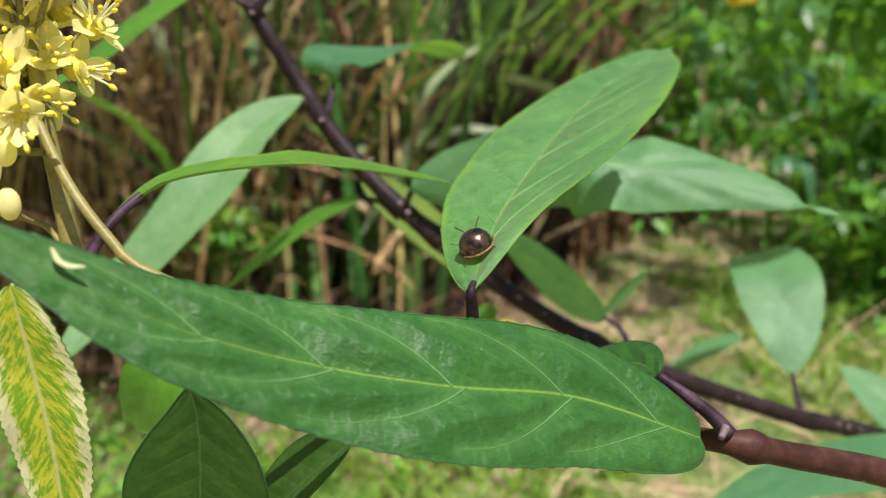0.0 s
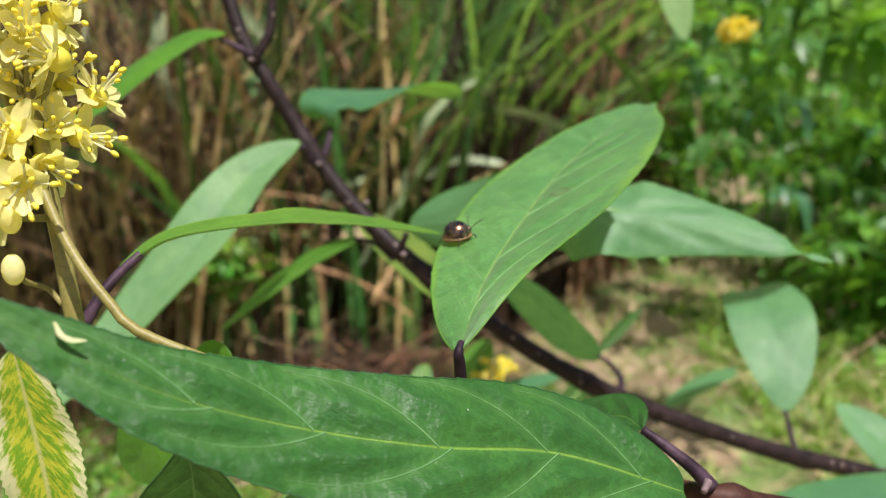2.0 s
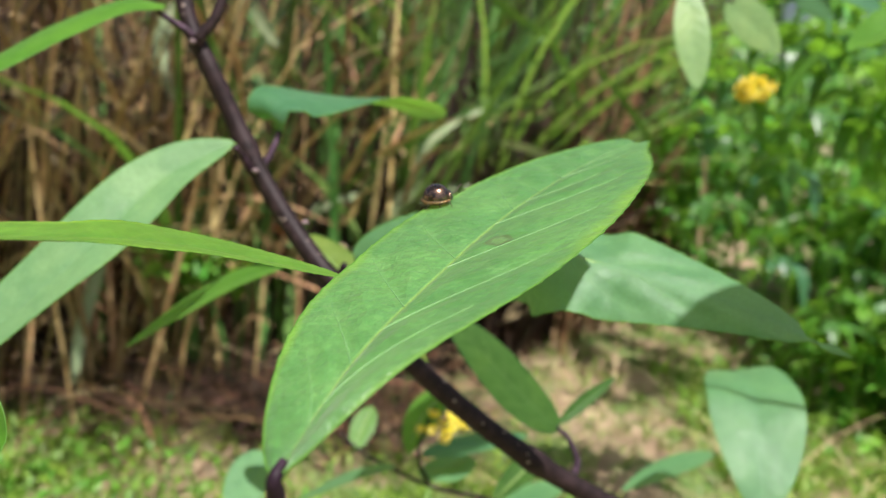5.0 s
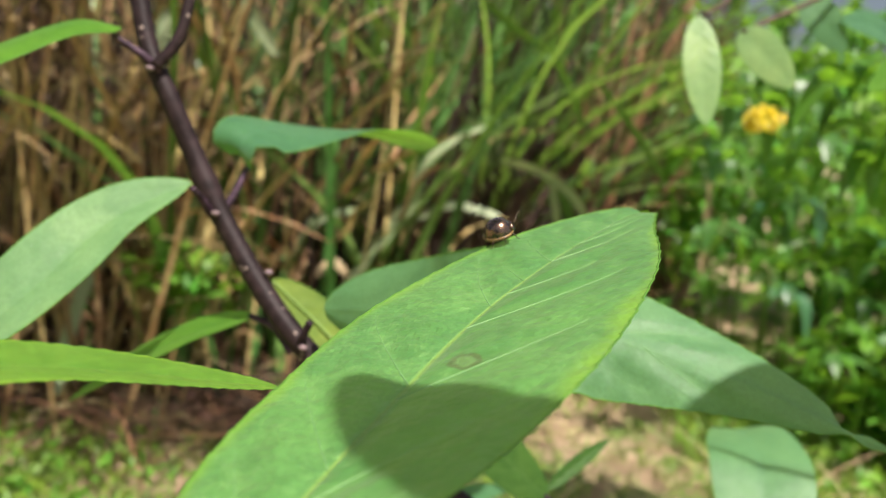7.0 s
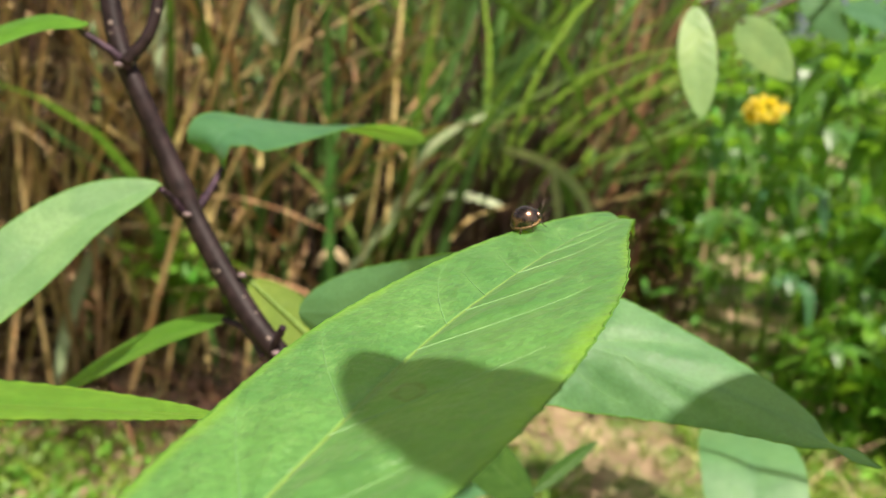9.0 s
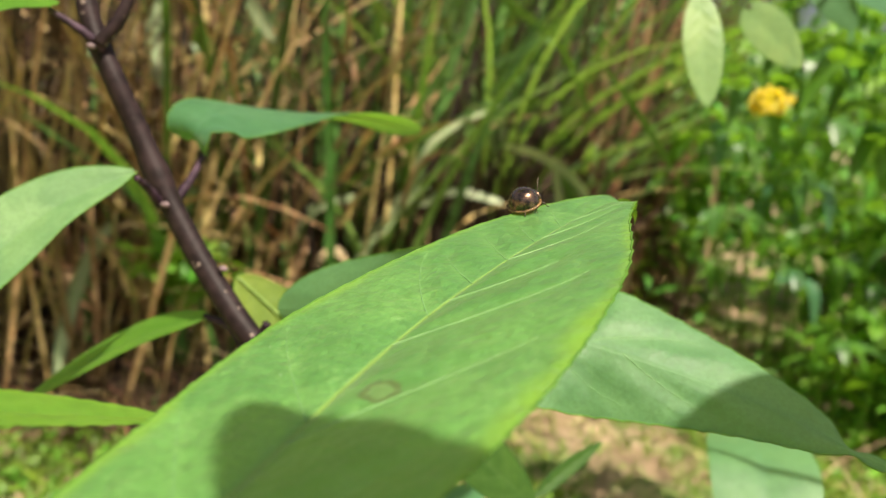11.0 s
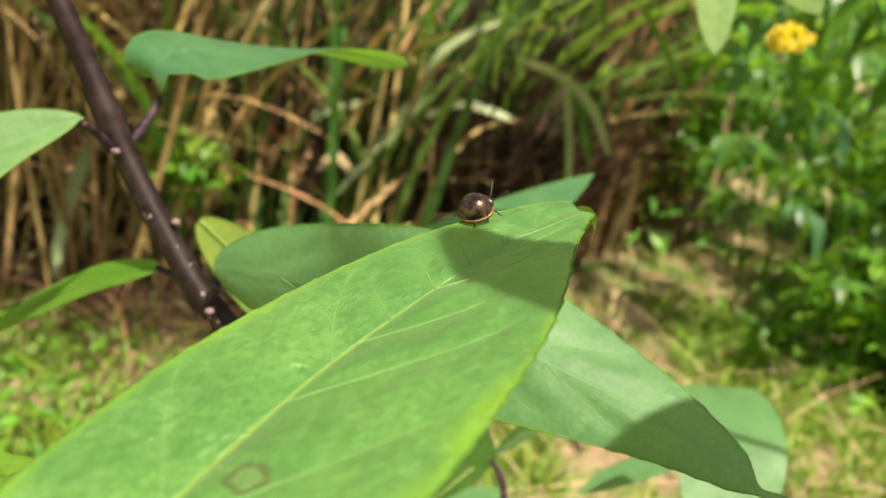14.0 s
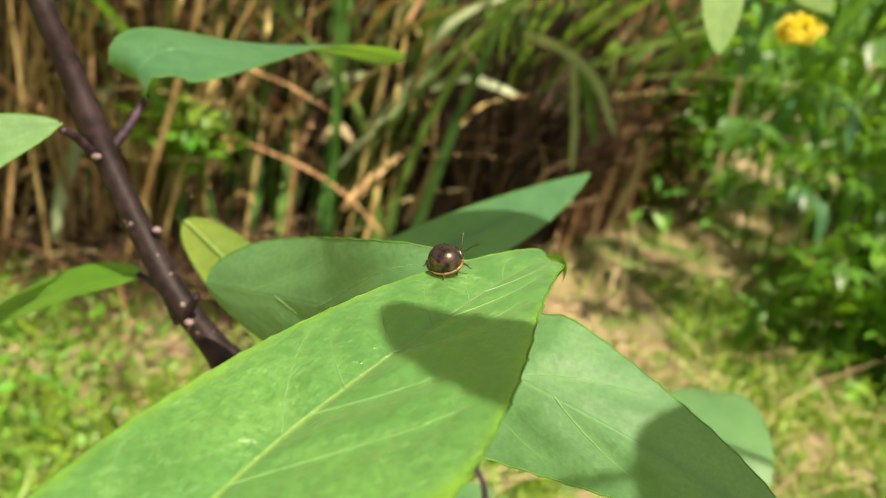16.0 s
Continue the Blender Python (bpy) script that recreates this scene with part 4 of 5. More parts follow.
part("petiole", tube([(-0.0422, 0.2879, 0.5211), (-0.0410, 0.2952, 0.5265), (-0.0403, 0.3027, 0.5330)], [0.0014, 0.0011, 0.0008]), PURPLE, back)
leaf(back, Blade([(-0.0403, 0.3025, 0.5322), (-0.0428, 0.3013, 0.5384), (-0.0393, 0.3114, 0.5438), (-0.0221, 0.3437, 0.5455), (-0.0062, 0.3756, 0.5455), (0.0114, 0.4148, 0.5404)], (0.6, -0.6, -0.5), 0.0122, fold=0.05, arch=0.15, round_base=0.34, round_tip=0.6, twist=-85, seed=10, left=(1.2, 1.15, 0.95, 0.62, 0.6, 0.8, 1.0), right=(1.2, 1.2, 0.95, 0.62, 0.6, 0.8, 1.0)), GREEN_BLUE, label="bluish green leaf twisted along its length", nw=7, ns=50)
part("petiole", tube([(-0.0448, 0.2849, 0.5205), (-0.0463, 0.2802, 0.5248), (-0.0470, 0.2739, 0.5282)], [0.0014, 0.0011, 0.0008]), PURPLE, back)
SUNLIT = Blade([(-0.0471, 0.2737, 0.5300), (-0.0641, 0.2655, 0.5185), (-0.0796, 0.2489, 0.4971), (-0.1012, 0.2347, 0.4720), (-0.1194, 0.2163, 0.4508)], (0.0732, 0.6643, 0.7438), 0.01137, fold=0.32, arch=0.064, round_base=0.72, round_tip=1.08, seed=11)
leaf(back, SUNLIT, GREEN_LIT_PALE, label="large green leaf, paled in colour for the sun on it", ns=50, nw=7)
part("petiole", tube([(-0.0139, 0.2733, 0.4882), (-0.0125, 0.2705, 0.4939), (-0.0108, 0.2688, 0.4985)], [0.0013, 0.0011, 0.001]), PURPLE, back)
sway = thing("leaf", (0, 0, 0), "broad green leaf with a long drooping tip on the dark stem", "leaf")
BROAD = Blade([(-0.008, 0.2645, 0.5031), (0.0196, 0.2515, 0.5103), (0.0396, 0.2385, 0.5163), (0.061, 0.2314, 0.5152), (0.0881, 0.2213, 0.5118), (0.1124, 0.2096, 0.5059)], (0.8689, -0.4385, -0.2298), 0.01706, fold=-0.212, arch=0.049, round_base=0.607, round_tip=0.973, seed=12, teeth=0.0002, left=(1.013, 0.821, 0.819, 0.965, 0.888, 0.851), right=(0.884, 0.975, 1.009, 0.876, 0.75, 0.605))
leaf(sway, BROAD, GREEN_PALE, label="broad green blade", ns=110, nw=16, name="blade", lines=vein_lines([(0.10, -1, 0.9), (0.24, -1, 1), (0.40, -1, 1), (0.56, -1, 0.9), (0.15, 1, 0.9), (0.30, 1, 1), (0.47, 1, 1), (0.62, 1, 0.85)], 0.17, 0.78), quilt=0.0005)
leaf(back, Blade([(0.0145, 0.3270, 0.4799), (0.0384, 0.3594, 0.4870), (0.0676, 0.3935, 0.4990), (0.0952, 0.4294, 0.5118)], (0.5090, -0.8112, -0.2879), 0.0135, fold=0.08, seed=13, round_tip=0.9), GREEN_BLUE, label="bluish green pointed leaf in half shade", nw=7)
leaf(back, Blade([(-0.0328, 0.3186, 0.4950), (-0.0149, 0.3219, 0.4804), (0.0038, 0.3245, 0.4628), (0.0184, 0.3273, 0.4462)], (0.6005, 0.7157, 0.3567), 0.0100, fold=0.1, seed=14), GREEN_YELLOW)
leaf(back, Blade([(0.0703, 0.3236, 0.4324), (0.0537, 0.3198, 0.4454), (0.0350, 0.3158, 0.4627), (0.0191, 0.3136, 0.4761)], (0.6663, 0.6785, 0.3092), 0.0095, fold=0.1, seed=15), GREEN_DARK, label="dull green leaf below the stem")
part("petiole", tube([(0.0678, 0.2789, 0.4334), (0.0726, 0.2948, 0.4332), (0.0726, 0.3135, 0.4326), (0.0694, 0.3237, 0.4329)], [0.0016, 0.0013, 0.0011, 0.0008]), PURPLE, back)
leaf(back, Blade([(0.0708, 0.3307, 0.4319), (0.0810, 0.3398, 0.4388), (0.0944, 0.3518, 0.4458)], (0.6585, -0.1948, -0.7269), 0.0028, fold=0.3, seed=16), GREEN_DARK)
part("petiole", tube([(-0.0156, 0.2733, 0.4882), (-0.0225, 0.2788, 0.4926), (-0.0300, 0.2820, 0.4936)], [0.0014, 0.0011, 0.0008]), PURPLE, back)
leaf(back, Blade([(-0.0292, 0.2820, 0.4936), (-0.0466, 0.2868, 0.4845), (-0.0647, 0.2905, 0.4713), (-0.0847, 0.2933, 0.4547)], (-0.3420, 0.9390, 0.0365), 0.0080, fold=0.2, seed=17), GREEN_BRIGHT)
part("petiole", tube([(0.1429, 0.2899, 0.4039), (0.1487, 0.3086, 0.4036), (0.1529, 0.3239, 0.4066)], [0.0014, 0.0012, 0.0009]), PURPLE, back)
leaf(back, Blade([(0.1529, 0.3238, 0.4061), (0.1540, 0.335, 0.420), (0.1555, 0.350, 0.434), (0.1575, 0.367, 0.4425), (0.160, 0.390, 0.443), (0.163, 0.415, 0.434)], (0.9932, 0.0302, 0.2), 0.0195, fold=0.16, arch=0.1, round_base=0.72, round_tip=0.8, seed=18, wave=0.05), GREEN_PALE, label="broad upright green leaf bent over at its tip", nw=8, ns=50)
leaf(back, Blade([(0.2118, 0.3151, 0.3736), (0.1984, 0.3269, 0.3908), (0.1852, 0.3443, 0.4015)], (0.8073, 0.4975, 0.3175), 0.0120, seed=19), GREEN_PALE)
leaf(back, Blade([(0.2029, 0.2652, 0.4038), (0.1575, 0.2576, 0.4024), (0.1219, 0.2498, 0.4003), (0.0899, 0.2408, 0.3938)], (0.2441, 0.9346, 0.2588), 0.0125, seed=20, fold=0.1), GREEN_BLUE)
leaf(back, Blade([(-0.0285, 0.2562, 0.4242), (-0.0432, 0.2463, 0.4143), (-0.0591, 0.2346, 0.3978)], (-0.6982, 0.6344, 0.3318), 0.0060, seed=21), GREEN_PALE)
lower = thing("shrub_shoot", (0, 0, 0), "low shoot with small green leaves and yellow flowers", "shrub")
part("twig", tube([(0.0923, 0.3709, 0.3590), (0.0584, 0.3866, 0.3655), (0.0259, 0.4004, 0.3626), (-0.0092, 0.4029, 0.3747), (-0.0216, 0.4048, 0.3841)], [0.0012, 0.0011, 0.001, 0.0008, 0.0006]), BARK_DARK, lower)
part("twig", tube([(0.0259, 0.4004, 0.3626), (0.0183, 0.4035, 0.3781), (0.0240, 0.4185, 0.3964)], [0.0009, 0.0008, 0.0006]), BARK_DARK, lower)
leaf(lower, Blade([(0.0085, 0.3889, 0.3765), (-0.0121, 0.3875, 0.3686), (-0.0346, 0.3849, 0.3553)], (-0.1121, 0.9744, -0.1950), 0.0090, seed=30, fold=0.15), GREEN_PALE, ns=20, nw=4, rim=False)
leaf(lower, Blade([(0.0287, 0.4229, 0.4044), (0.0170, 0.4130, 0.3901), (0.0135, 0.4031, 0.3761)], (0.8305, -0.1105, -0.5459), 0.0080, seed=31, fold=0.15), GREEN_BRIGHT, ns=20, nw=4, rim=False)
leaf(lower, Blade([(-0.0073, 0.4205, 0.3914), (-0.0110, 0.4116, 0.3825), (-0.0133, 0.4028, 0.3742)], (0.9432, -0.0675, -0.3253), 0.0060, seed=32, fold=0.15), GREEN_BRIGHT, ns=20, nw=4, rim=False)
leaf(lower, Blade([(0.0199, 0.4032, 0.3769), (0.0463, 0.4179, 0.3796), (0.0748, 0.4325, 0.3814)], (0.1961, -0.9371, -0.2889), 0.0065, seed=33, fold=0.15), GREEN_BLUE, ns=20, nw=4, rim=False)
leaf(lower, Blade([(0.0788, 0.4047, 0.3856), (0.0683, 0.3959, 0.3766), (0.0557, 0.3865, 0.3652)], (0.6951, -0.1413, -0.7049), 0.0070, seed=34, fold=0.15), GREEN_DARK, ns=20, nw=4, rim=False)
leaf(lower, Blade([(0.0483, 0.4296, 0.3664), (0.0337, 0.4152, 0.3652), (0.0197, 0.4014, 0.3673)], (0.0516, -0.9567, -0.2864), 0.0080, seed=35, fold=0.15), GREEN_PALE, ns=20, nw=4, rim=False)
leaf(lower, Blade([(0.1820, 0.4590, 0.3735), (0.1536, 0.4436, 0.3671), (0.1271, 0.4278, 0.3586)], (0.0342, 0.9993, -0.0135), 0.0100, seed=36, fold=0.15), GREEN_PALE, ns=20, nw=4, rim=False)
leaf(lower, Blade([(-0.0507, 0.3760, 0.3820), (-0.0540, 0.3604, 0.3755), (-0.0591, 0.3451, 0.3699)], (-0.9432, 0.0675, 0.3253), 0.0100, seed=37, fold=0.15), GREEN_PALE, ns=20, nw=4, rim=False)
leaf(lower, Blade([(0.0892, 0.3888, 0.3772), (0.0713, 0.3874, 0.3697), (0.0509, 0.3856, 0.3606)], (0.0431, 0.9679, 0.2476), 0.0080, seed=38, fold=0.15), GREEN_PALE, ns=20, nw=4, rim=False)
side = thing("shrub_shoot", (0, 0, 0), "leafy shoot with leaves paled for sunlight and a yellow flower head", "shrub")
part("twig", tube([(0.1480, 0.4964, 0.6824), (0.1446, 0.4801, 0.6369), (0.1287, 0.4695, 0.6202)], [0.002, 0.0015, 0.001]), TWIG, side)
part("twig", tube([(0.2593, 0.5719, 0.7009), (0.2141, 0.5338, 0.6544), (0.1574, 0.4979, 0.6190)], [0.002, 0.0015, 0.001]), TWIG, side)
leaf(side, Blade([(0.1261, 0.4693, 0.6193), (0.1295, 0.4587, 0.5949), (0.1349, 0.4504, 0.5679)], (-0.9878, -0.0334, -0.1520), 0.0092, seed=40, fold=0.2, round_base=0.6, round_tip=0.7), GREEN_LIT_WHITE, label="hanging leaf whitened in colour for the sun on it")
leaf(side, Blade([(0.1560, 0.4979, 0.6188), (0.1732, 0.4988, 0.6087), (0.1919, 0.5018, 0.5954)], (-0.5247, -0.1701, -0.8341), 0.0115, seed=41, fold=0.12, round_base=0.5), GREEN_LIT_WHITE)
leaf(side, Blade([(0.2018, 0.5474, 0.6513), (0.2168, 0.5448, 0.6379), (0.2352, 0.5491, 0.6239)], (-0.6487, -0.1525, -0.7456), 0.0110, seed=42, fold=0.12), GREEN_PALE)
leaf(side, Blade([(0.2773, 0.5732, 0.6366), (0.2523, 0.5599, 0.6415), (0.2262, 0.5451, 0.6394)], (0.1294, 0.6485, 0.7501), 0.0110, seed=43), GREEN_BLUE)
leaf(side, Blade([(0.2230, 0.4207, 0.6144), (0.1988, 0.4042, 0.6027), (0.1796, 0.3946, 0.5897)], (0.3199, 0.8155, 0.4824), 0.0120, seed=44), GREEN_BRIGHT)
rng = random.Random(77)
part("flower_stalk", tube([(-0.0577, 0.1158, 0.5430), (-0.0543, 0.1182, 0.5481), (-0.0509, 0.1206, 0.5511)], [0.0006, 0.0005, 0.0004], 6, 8), STALK_OLIVE, front)
flower(front, (-0.0509, 0.1206, 0.5511), (0.6, -0.1, 0.6), 1.63, rng)
part("flower_stalk", tube([(-0.0580, 0.1154, 0.5422), (-0.0553, 0.1165, 0.5447), (-0.0527, 0.1176, 0.5453)], [0.0006, 0.0005, 0.0004], 6, 8), STALK_OLIVE, front)
flower(front, (-0.0527, 0.1176, 0.5453), (0.9, -0.3, -0.1), 1.59, rng)
part("flower_stalk", tube([(-0.0583, 0.1148, 0.5424), (-0.0565, 0.1142, 0.5456), (-0.0547, 0.1136, 0.5468)], [0.0006, 0.0005, 0.0004], 6, 8), STALK_OLIVE, front)
flower(front, (-0.0547, 0.1136, 0.5468), (0.5, -0.7, 0.3), 1.57, rng)
part("flower_stalk", tube([(-0.0589, 0.1156, 0.5431), (-0.0588, 0.1175, 0.5484), (-0.0588, 0.1193, 0.5517)], [0.0006, 0.0005, 0.0004], 6, 8), STALK_OLIVE, front)
flower(front, (-0.0588, 0.1193, 0.5517), (0.2, -0.3, 0.9), 1.63, rng)
part("flower_stalk", tube([(-0.0583, 0.1133, 0.5414), (-0.0564, 0.1086, 0.5419), (-0.0545, 0.1039, 0.5403)], [0.0006, 0.0005, 0.0004], 6, 8), STALK_OLIVE, front)
flower(front, (-0.0545, 0.1039, 0.5403), (0.3, -0.8, -0.1), 1.55, rng)
part("flower_stalk", tube([(-0.0585, 0.1161, 0.5434), (-0.0575, 0.1194, 0.5494), (-0.0565, 0.1227, 0.5534)], [0.0006, 0.0005, 0.0004], 6, 8), STALK_OLIVE, front)
flower(front, (-0.0565, 0.1227, 0.5534), (0.3, 0.2, 0.9), 1.55, rng)
part("flower_stalk", tube([(-0.0588, 0.1141, 0.5424), (-0.0585, 0.1117, 0.5454), (-0.0582, 0.1092, 0.5465)], [0.0006, 0.0005, 0.0004], 6, 8), STALK_OLIVE, front)
flower(front, (-0.0582, 0.1092, 0.5465), (-0.2, -0.8, 0.3), 1.61, rng)
part("flower_stalk", tube([(-0.0583, 0.1144, 0.5417), (-0.0567, 0.1126, 0.5428), (-0.0551, 0.1109, 0.5419)], [0.0006, 0.0005, 0.0004], 6, 8), STALK_OLIVE, front)
flower(front, (-0.0551, 0.1109, 0.5419), (0.7, -0.5, -0.3), 1.55, rng)
part("flower_stalk", tube([(-0.0591, 0.1137, 0.5417), (-0.0598, 0.1102, 0.5430), (-0.0604, 0.1066, 0.5423)], [0.0006, 0.0005, 0.0004], 6, 8), STALK_OLIVE, front)
flower(front, (-0.0604, 0.1066, 0.5423), (-0.5, -0.6, 0.2), 1.65, rng)
part("flower_stalk", tube([(-0.0590, 0.1135, 0.5409), (-0.0594, 0.1093, 0.5397), (-0.0597, 0.1051, 0.5365)], [0.0006, 0.0005, 0.0004], 6, 8), STALK_OLIVE, front)
flower(front, (-0.0597, 0.1051, 0.5365), (-0.2, -0.7, -0.3), 1.57, rng)
part("flower_stalk", tube([(-0.0600, 0.1151, 0.5429), (-0.0630, 0.1156, 0.5475), (-0.0660, 0.1160, 0.5502)], [0.0006, 0.0005, 0.0004], 6, 8), STALK_OLIVE, front)
flower(front, (-0.0660, 0.1160, 0.5502), (-0.7, -0.2, 0.5), 1.67, rng)
part("flower_stalk", tube([(-0.0593, 0.1152, 0.5432), (-0.0603, 0.1159, 0.5488), (-0.0613, 0.1166, 0.5524)], [0.0006, 0.0005, 0.0004], 6, 8), STALK_OLIVE, front)
flower(front, (-0.0613, 0.1166, 0.5524), (0, -0.5, 0.8), 1.61, rng)
part("flower_stalk", tube([(-0.0594, 0.1145, 0.5423), (-0.0609, 0.1130, 0.5452), (-0.0624, 0.1116, 0.5461)], [0.0006, 0.0005, 0.0004], 6, 8), STALK_OLIVE, front)
flower(front, (-0.0624, 0.1116, 0.5461), (0.29, -0.46, -0.31), 1.57, rng)
part("flower_stalk", tube([(-0.0598, 0.1139, 0.5413), (-0.0622, 0.1110, 0.5413), (-0.0646, 0.1081, 0.5393)], [0.0006, 0.0005, 0.0004], 6, 8), STALK_OLIVE, front)
flower(front, (-0.0646, 0.1081, 0.5393), (-0.2, -0.2, 0.21), 1.60, rng)
part("flower_stalk", tube([(-0.0585, 0.1151, 0.5425), (-0.0572, 0.1155, 0.5461), (-0.0560, 0.1159, 0.5477)], [0.0006, 0.0005, 0.0004], 6, 8), STALK_OLIVE, front)
flower(front, (-0.0560, 0.1159, 0.5477), (-0.3, -0.46, 0.73), 1.62, rng)
part("flower_stalk", tube([(-0.0592, 0.1149, 0.5415), (-0.0599, 0.1148, 0.5423), (-0.0607, 0.1146, 0.5411)], [0.0006, 0.0005, 0.0004], 6, 8), STALK_OLIVE, front)
flower(front, (-0.0607, 0.1146, 0.5411), (-0.42, -0.37, 0.37), 1.61, rng)
part("flower_stalk", tube([(-0.0599, 0.1160, 0.5442), (-0.0627, 0.1191, 0.5525), (-0.0654, 0.1222, 0.5589)], [0.0006, 0.0005, 0.0004], 6, 8), STALK_OLIVE, front)
flower(front, (-0.0654, 0.1222, 0.5589), (0.11, -0.4, 0.74), 1.65, rng)
part("flower_stalk", tube([(-0.0579, 0.1144, 0.5439), (-0.0549, 0.1127, 0.5512), (-0.0519, 0.1110, 0.5565)], [0.0006, 0.0005, 0.0004], 6, 8), STALK_OLIVE, front)
flower(front, (-0.0519, 0.1110, 0.5565), (-0.22, -0.22, 0.17), 1.63, rng)
part("flower_stalk", tube([(-0.0588, 0.1150, 0.5432), (-0.0584, 0.1151, 0.5486), (-0.0580, 0.1151, 0.5519)], [0.0006, 0.0005, 0.0004], 6, 8), STALK_OLIVE, front)
flower(front, (-0.0580, 0.1151, 0.5519), (0.0, -0.65, 0.36), 1.57, rng)
part("flower_stalk", tube([(-0.0591, 0.1159, 0.5437), (-0.0595, 0.1186, 0.5506), (-0.0599, 0.1212, 0.5555)], [0.0006, 0.0005, 0.0004], 6, 8), STALK_OLIVE, front)
flower(front, (-0.0599, 0.1212, 0.5555), (0.75, -0.27, 0.34), 1.59, rng)
part("flower_stalk", tube([(-0.0589, 0.1158, 0.5435), (-0.0590, 0.1181, 0.5499), (-0.0591, 0.1205, 0.5543)], [0.0006, 0.0005, 0.0004], 6, 8), STALK_OLIVE, front)
flower(front, (-0.0591, 0.1205, 0.5543), (0.25, -0.7, -0.32), 1.60, rng)
part("flower_stalk", tube([(-0.0598, 0.1143, 0.5414), (-0.0623, 0.1124, 0.5417), (-0.0648, 0.1105, 0.5400)], [0.0006, 0.0005, 0.0004], 6, 8), STALK_OLIVE, front)
flower(front, (-0.0648, 0.1105, 0.5400), (-0.3, -0.69, 0.6), 1.59, rng)
part("flower_stalk", tube([(-0.0584, 0.1155, 0.5441), (-0.0568, 0.1169, 0.5522), (-0.0553, 0.1184, 0.5583)], [0.0006, 0.0005, 0.0004], 6, 8), STALK_OLIVE, front)
flower(front, (-0.0553, 0.1184, 0.5583), (-0.44, -0.4, 0.03), 1.61, rng)
part("flower_stalk", tube([(-0.0583, 0.1154, 0.5446), (-0.0565, 0.1165, 0.5542), (-0.0548, 0.1177, 0.5617)], [0.0006, 0.0005, 0.0004], 6, 8), STALK_OLIVE, front)
flower(front, (-0.0548, 0.1177, 0.5617), (0.7, 0, 0.6), 1.59, rng)
part("flower_stalk", tube([(-0.0585, 0.1145, 0.5444), (-0.0573, 0.1130, 0.5531), (-0.0561, 0.1116, 0.5599)], [0.0006, 0.0005, 0.0004], 6, 8), STALK_OLIVE, front)
flower(front, (-0.0561, 0.1116, 0.5599), (0.3, -0.7, 0.4), 1.57, rng)
part("flower_stalk", tube([(-0.0588, 0.1144, 0.5449), (-0.0584, 0.1127, 0.5553), (-0.0581, 0.1110, 0.5637)], [0.0006, 0.0005, 0.0004], 6, 8), STALK_OLIVE, front)
flower(front, (-0.0581, 0.1110, 0.5637), (0, -0.5, 0.8), 1.57, rng)
part("flower_stalk", tube([(-0.0586, 0.1153, 0.5452), (-0.0576, 0.1162, 0.5565), (-0.0566, 0.1172, 0.5657)], [0.0006, 0.0005, 0.0004], 6, 8), STALK_OLIVE, front)
flower(front, (-0.0566, 0.1172, 0.5657), (0.3, 0, 0.9), 1.55, rng)
part("flower_stalk", tube([(-0.0594, 0.1144, 0.5441), (-0.0609, 0.1128, 0.5522), (-0.0624, 0.1112, 0.5584)], [0.0006, 0.0005, 0.0004], 6, 8), STALK_OLIVE, front)
flower(front, (-0.0624, 0.1112, 0.5584), (-0.6, -0.4, 0.4), 1.65, rng)
part("flower_stalk", tube([(-0.0591, 0.1152, 0.5458), (-0.0595, 0.1159, 0.5587), (-0.0599, 0.1166, 0.5695)], [0.0006, 0.0005, 0.0004], 6, 8), STALK_OLIVE, front)
flower(front, (-0.0599, 0.1166, 0.5695), (0, -0.2, 1), 1.67, rng)
part("bud", ball((-0.0563, 0.1016, 0.5288), (0.0015, 0.0014, 0.0022), None, 12, 8), PETAL, front)
part("bud", ball((-0.0561, 0.1020, 0.5358), (0.0015, 0.0014, 0.0022), None, 12, 8), PETAL, front)
part("flower_stalk", tube([(-0.0529, 0.1071, 0.5222), (-0.0547, 0.1070, 0.5246), (-0.0560, 0.1039, 0.5265), (-0.0563, 0.1016, 0.5288)], [0.0004, 0.0004, 0.0004, 0.0004]), STALK_OLIVE, front)
part("flower_stalk", tube([(-0.0543, 0.1096, 0.5344), (-0.0552, 0.1061, 0.5350), (-0.0571, 0.1033, 0.5354)], [0.0006, 0.0005, 0.0005]), STALK_OLIVE, front)
petal = thing("fallen_petal", (0, 0, 0), "curled pale withered petal lying on the dark green leaf", "petal")
leaf(petal, Blade([(-0.0389, 0.0765, 0.5297), (-0.0379, 0.0754, 0.5286), (-0.0367, 0.0753, 0.5280), (-0.0350, 0.0753, 0.5280)], (0.3305, -0.8357, -0.4387), 0.0004, fold=0.6, round_base=0.3, round_tip=0.5, seed=50), DRY_PETAL, ns=16, nw=3, rim=False, rib=False, name="petal_blade")
far_flower = thing("flower_head", (0, 0, 0), "small yellow flower head on the shrub", "flower")
flower_head(far_flower, (0.2505, 0.6998, 0.5830), (0.016, 0.012, 0.009), 30, 4, 1.5)
low_flower = thing("flower_head", (0, 0, 0), "small yellow flower head low on the shoot", "flower")
flower_head(low_flower, (0.0280, 0.3733, 0.4061), (0.010, 0.007, 0.006), 14, 6, 0.95)
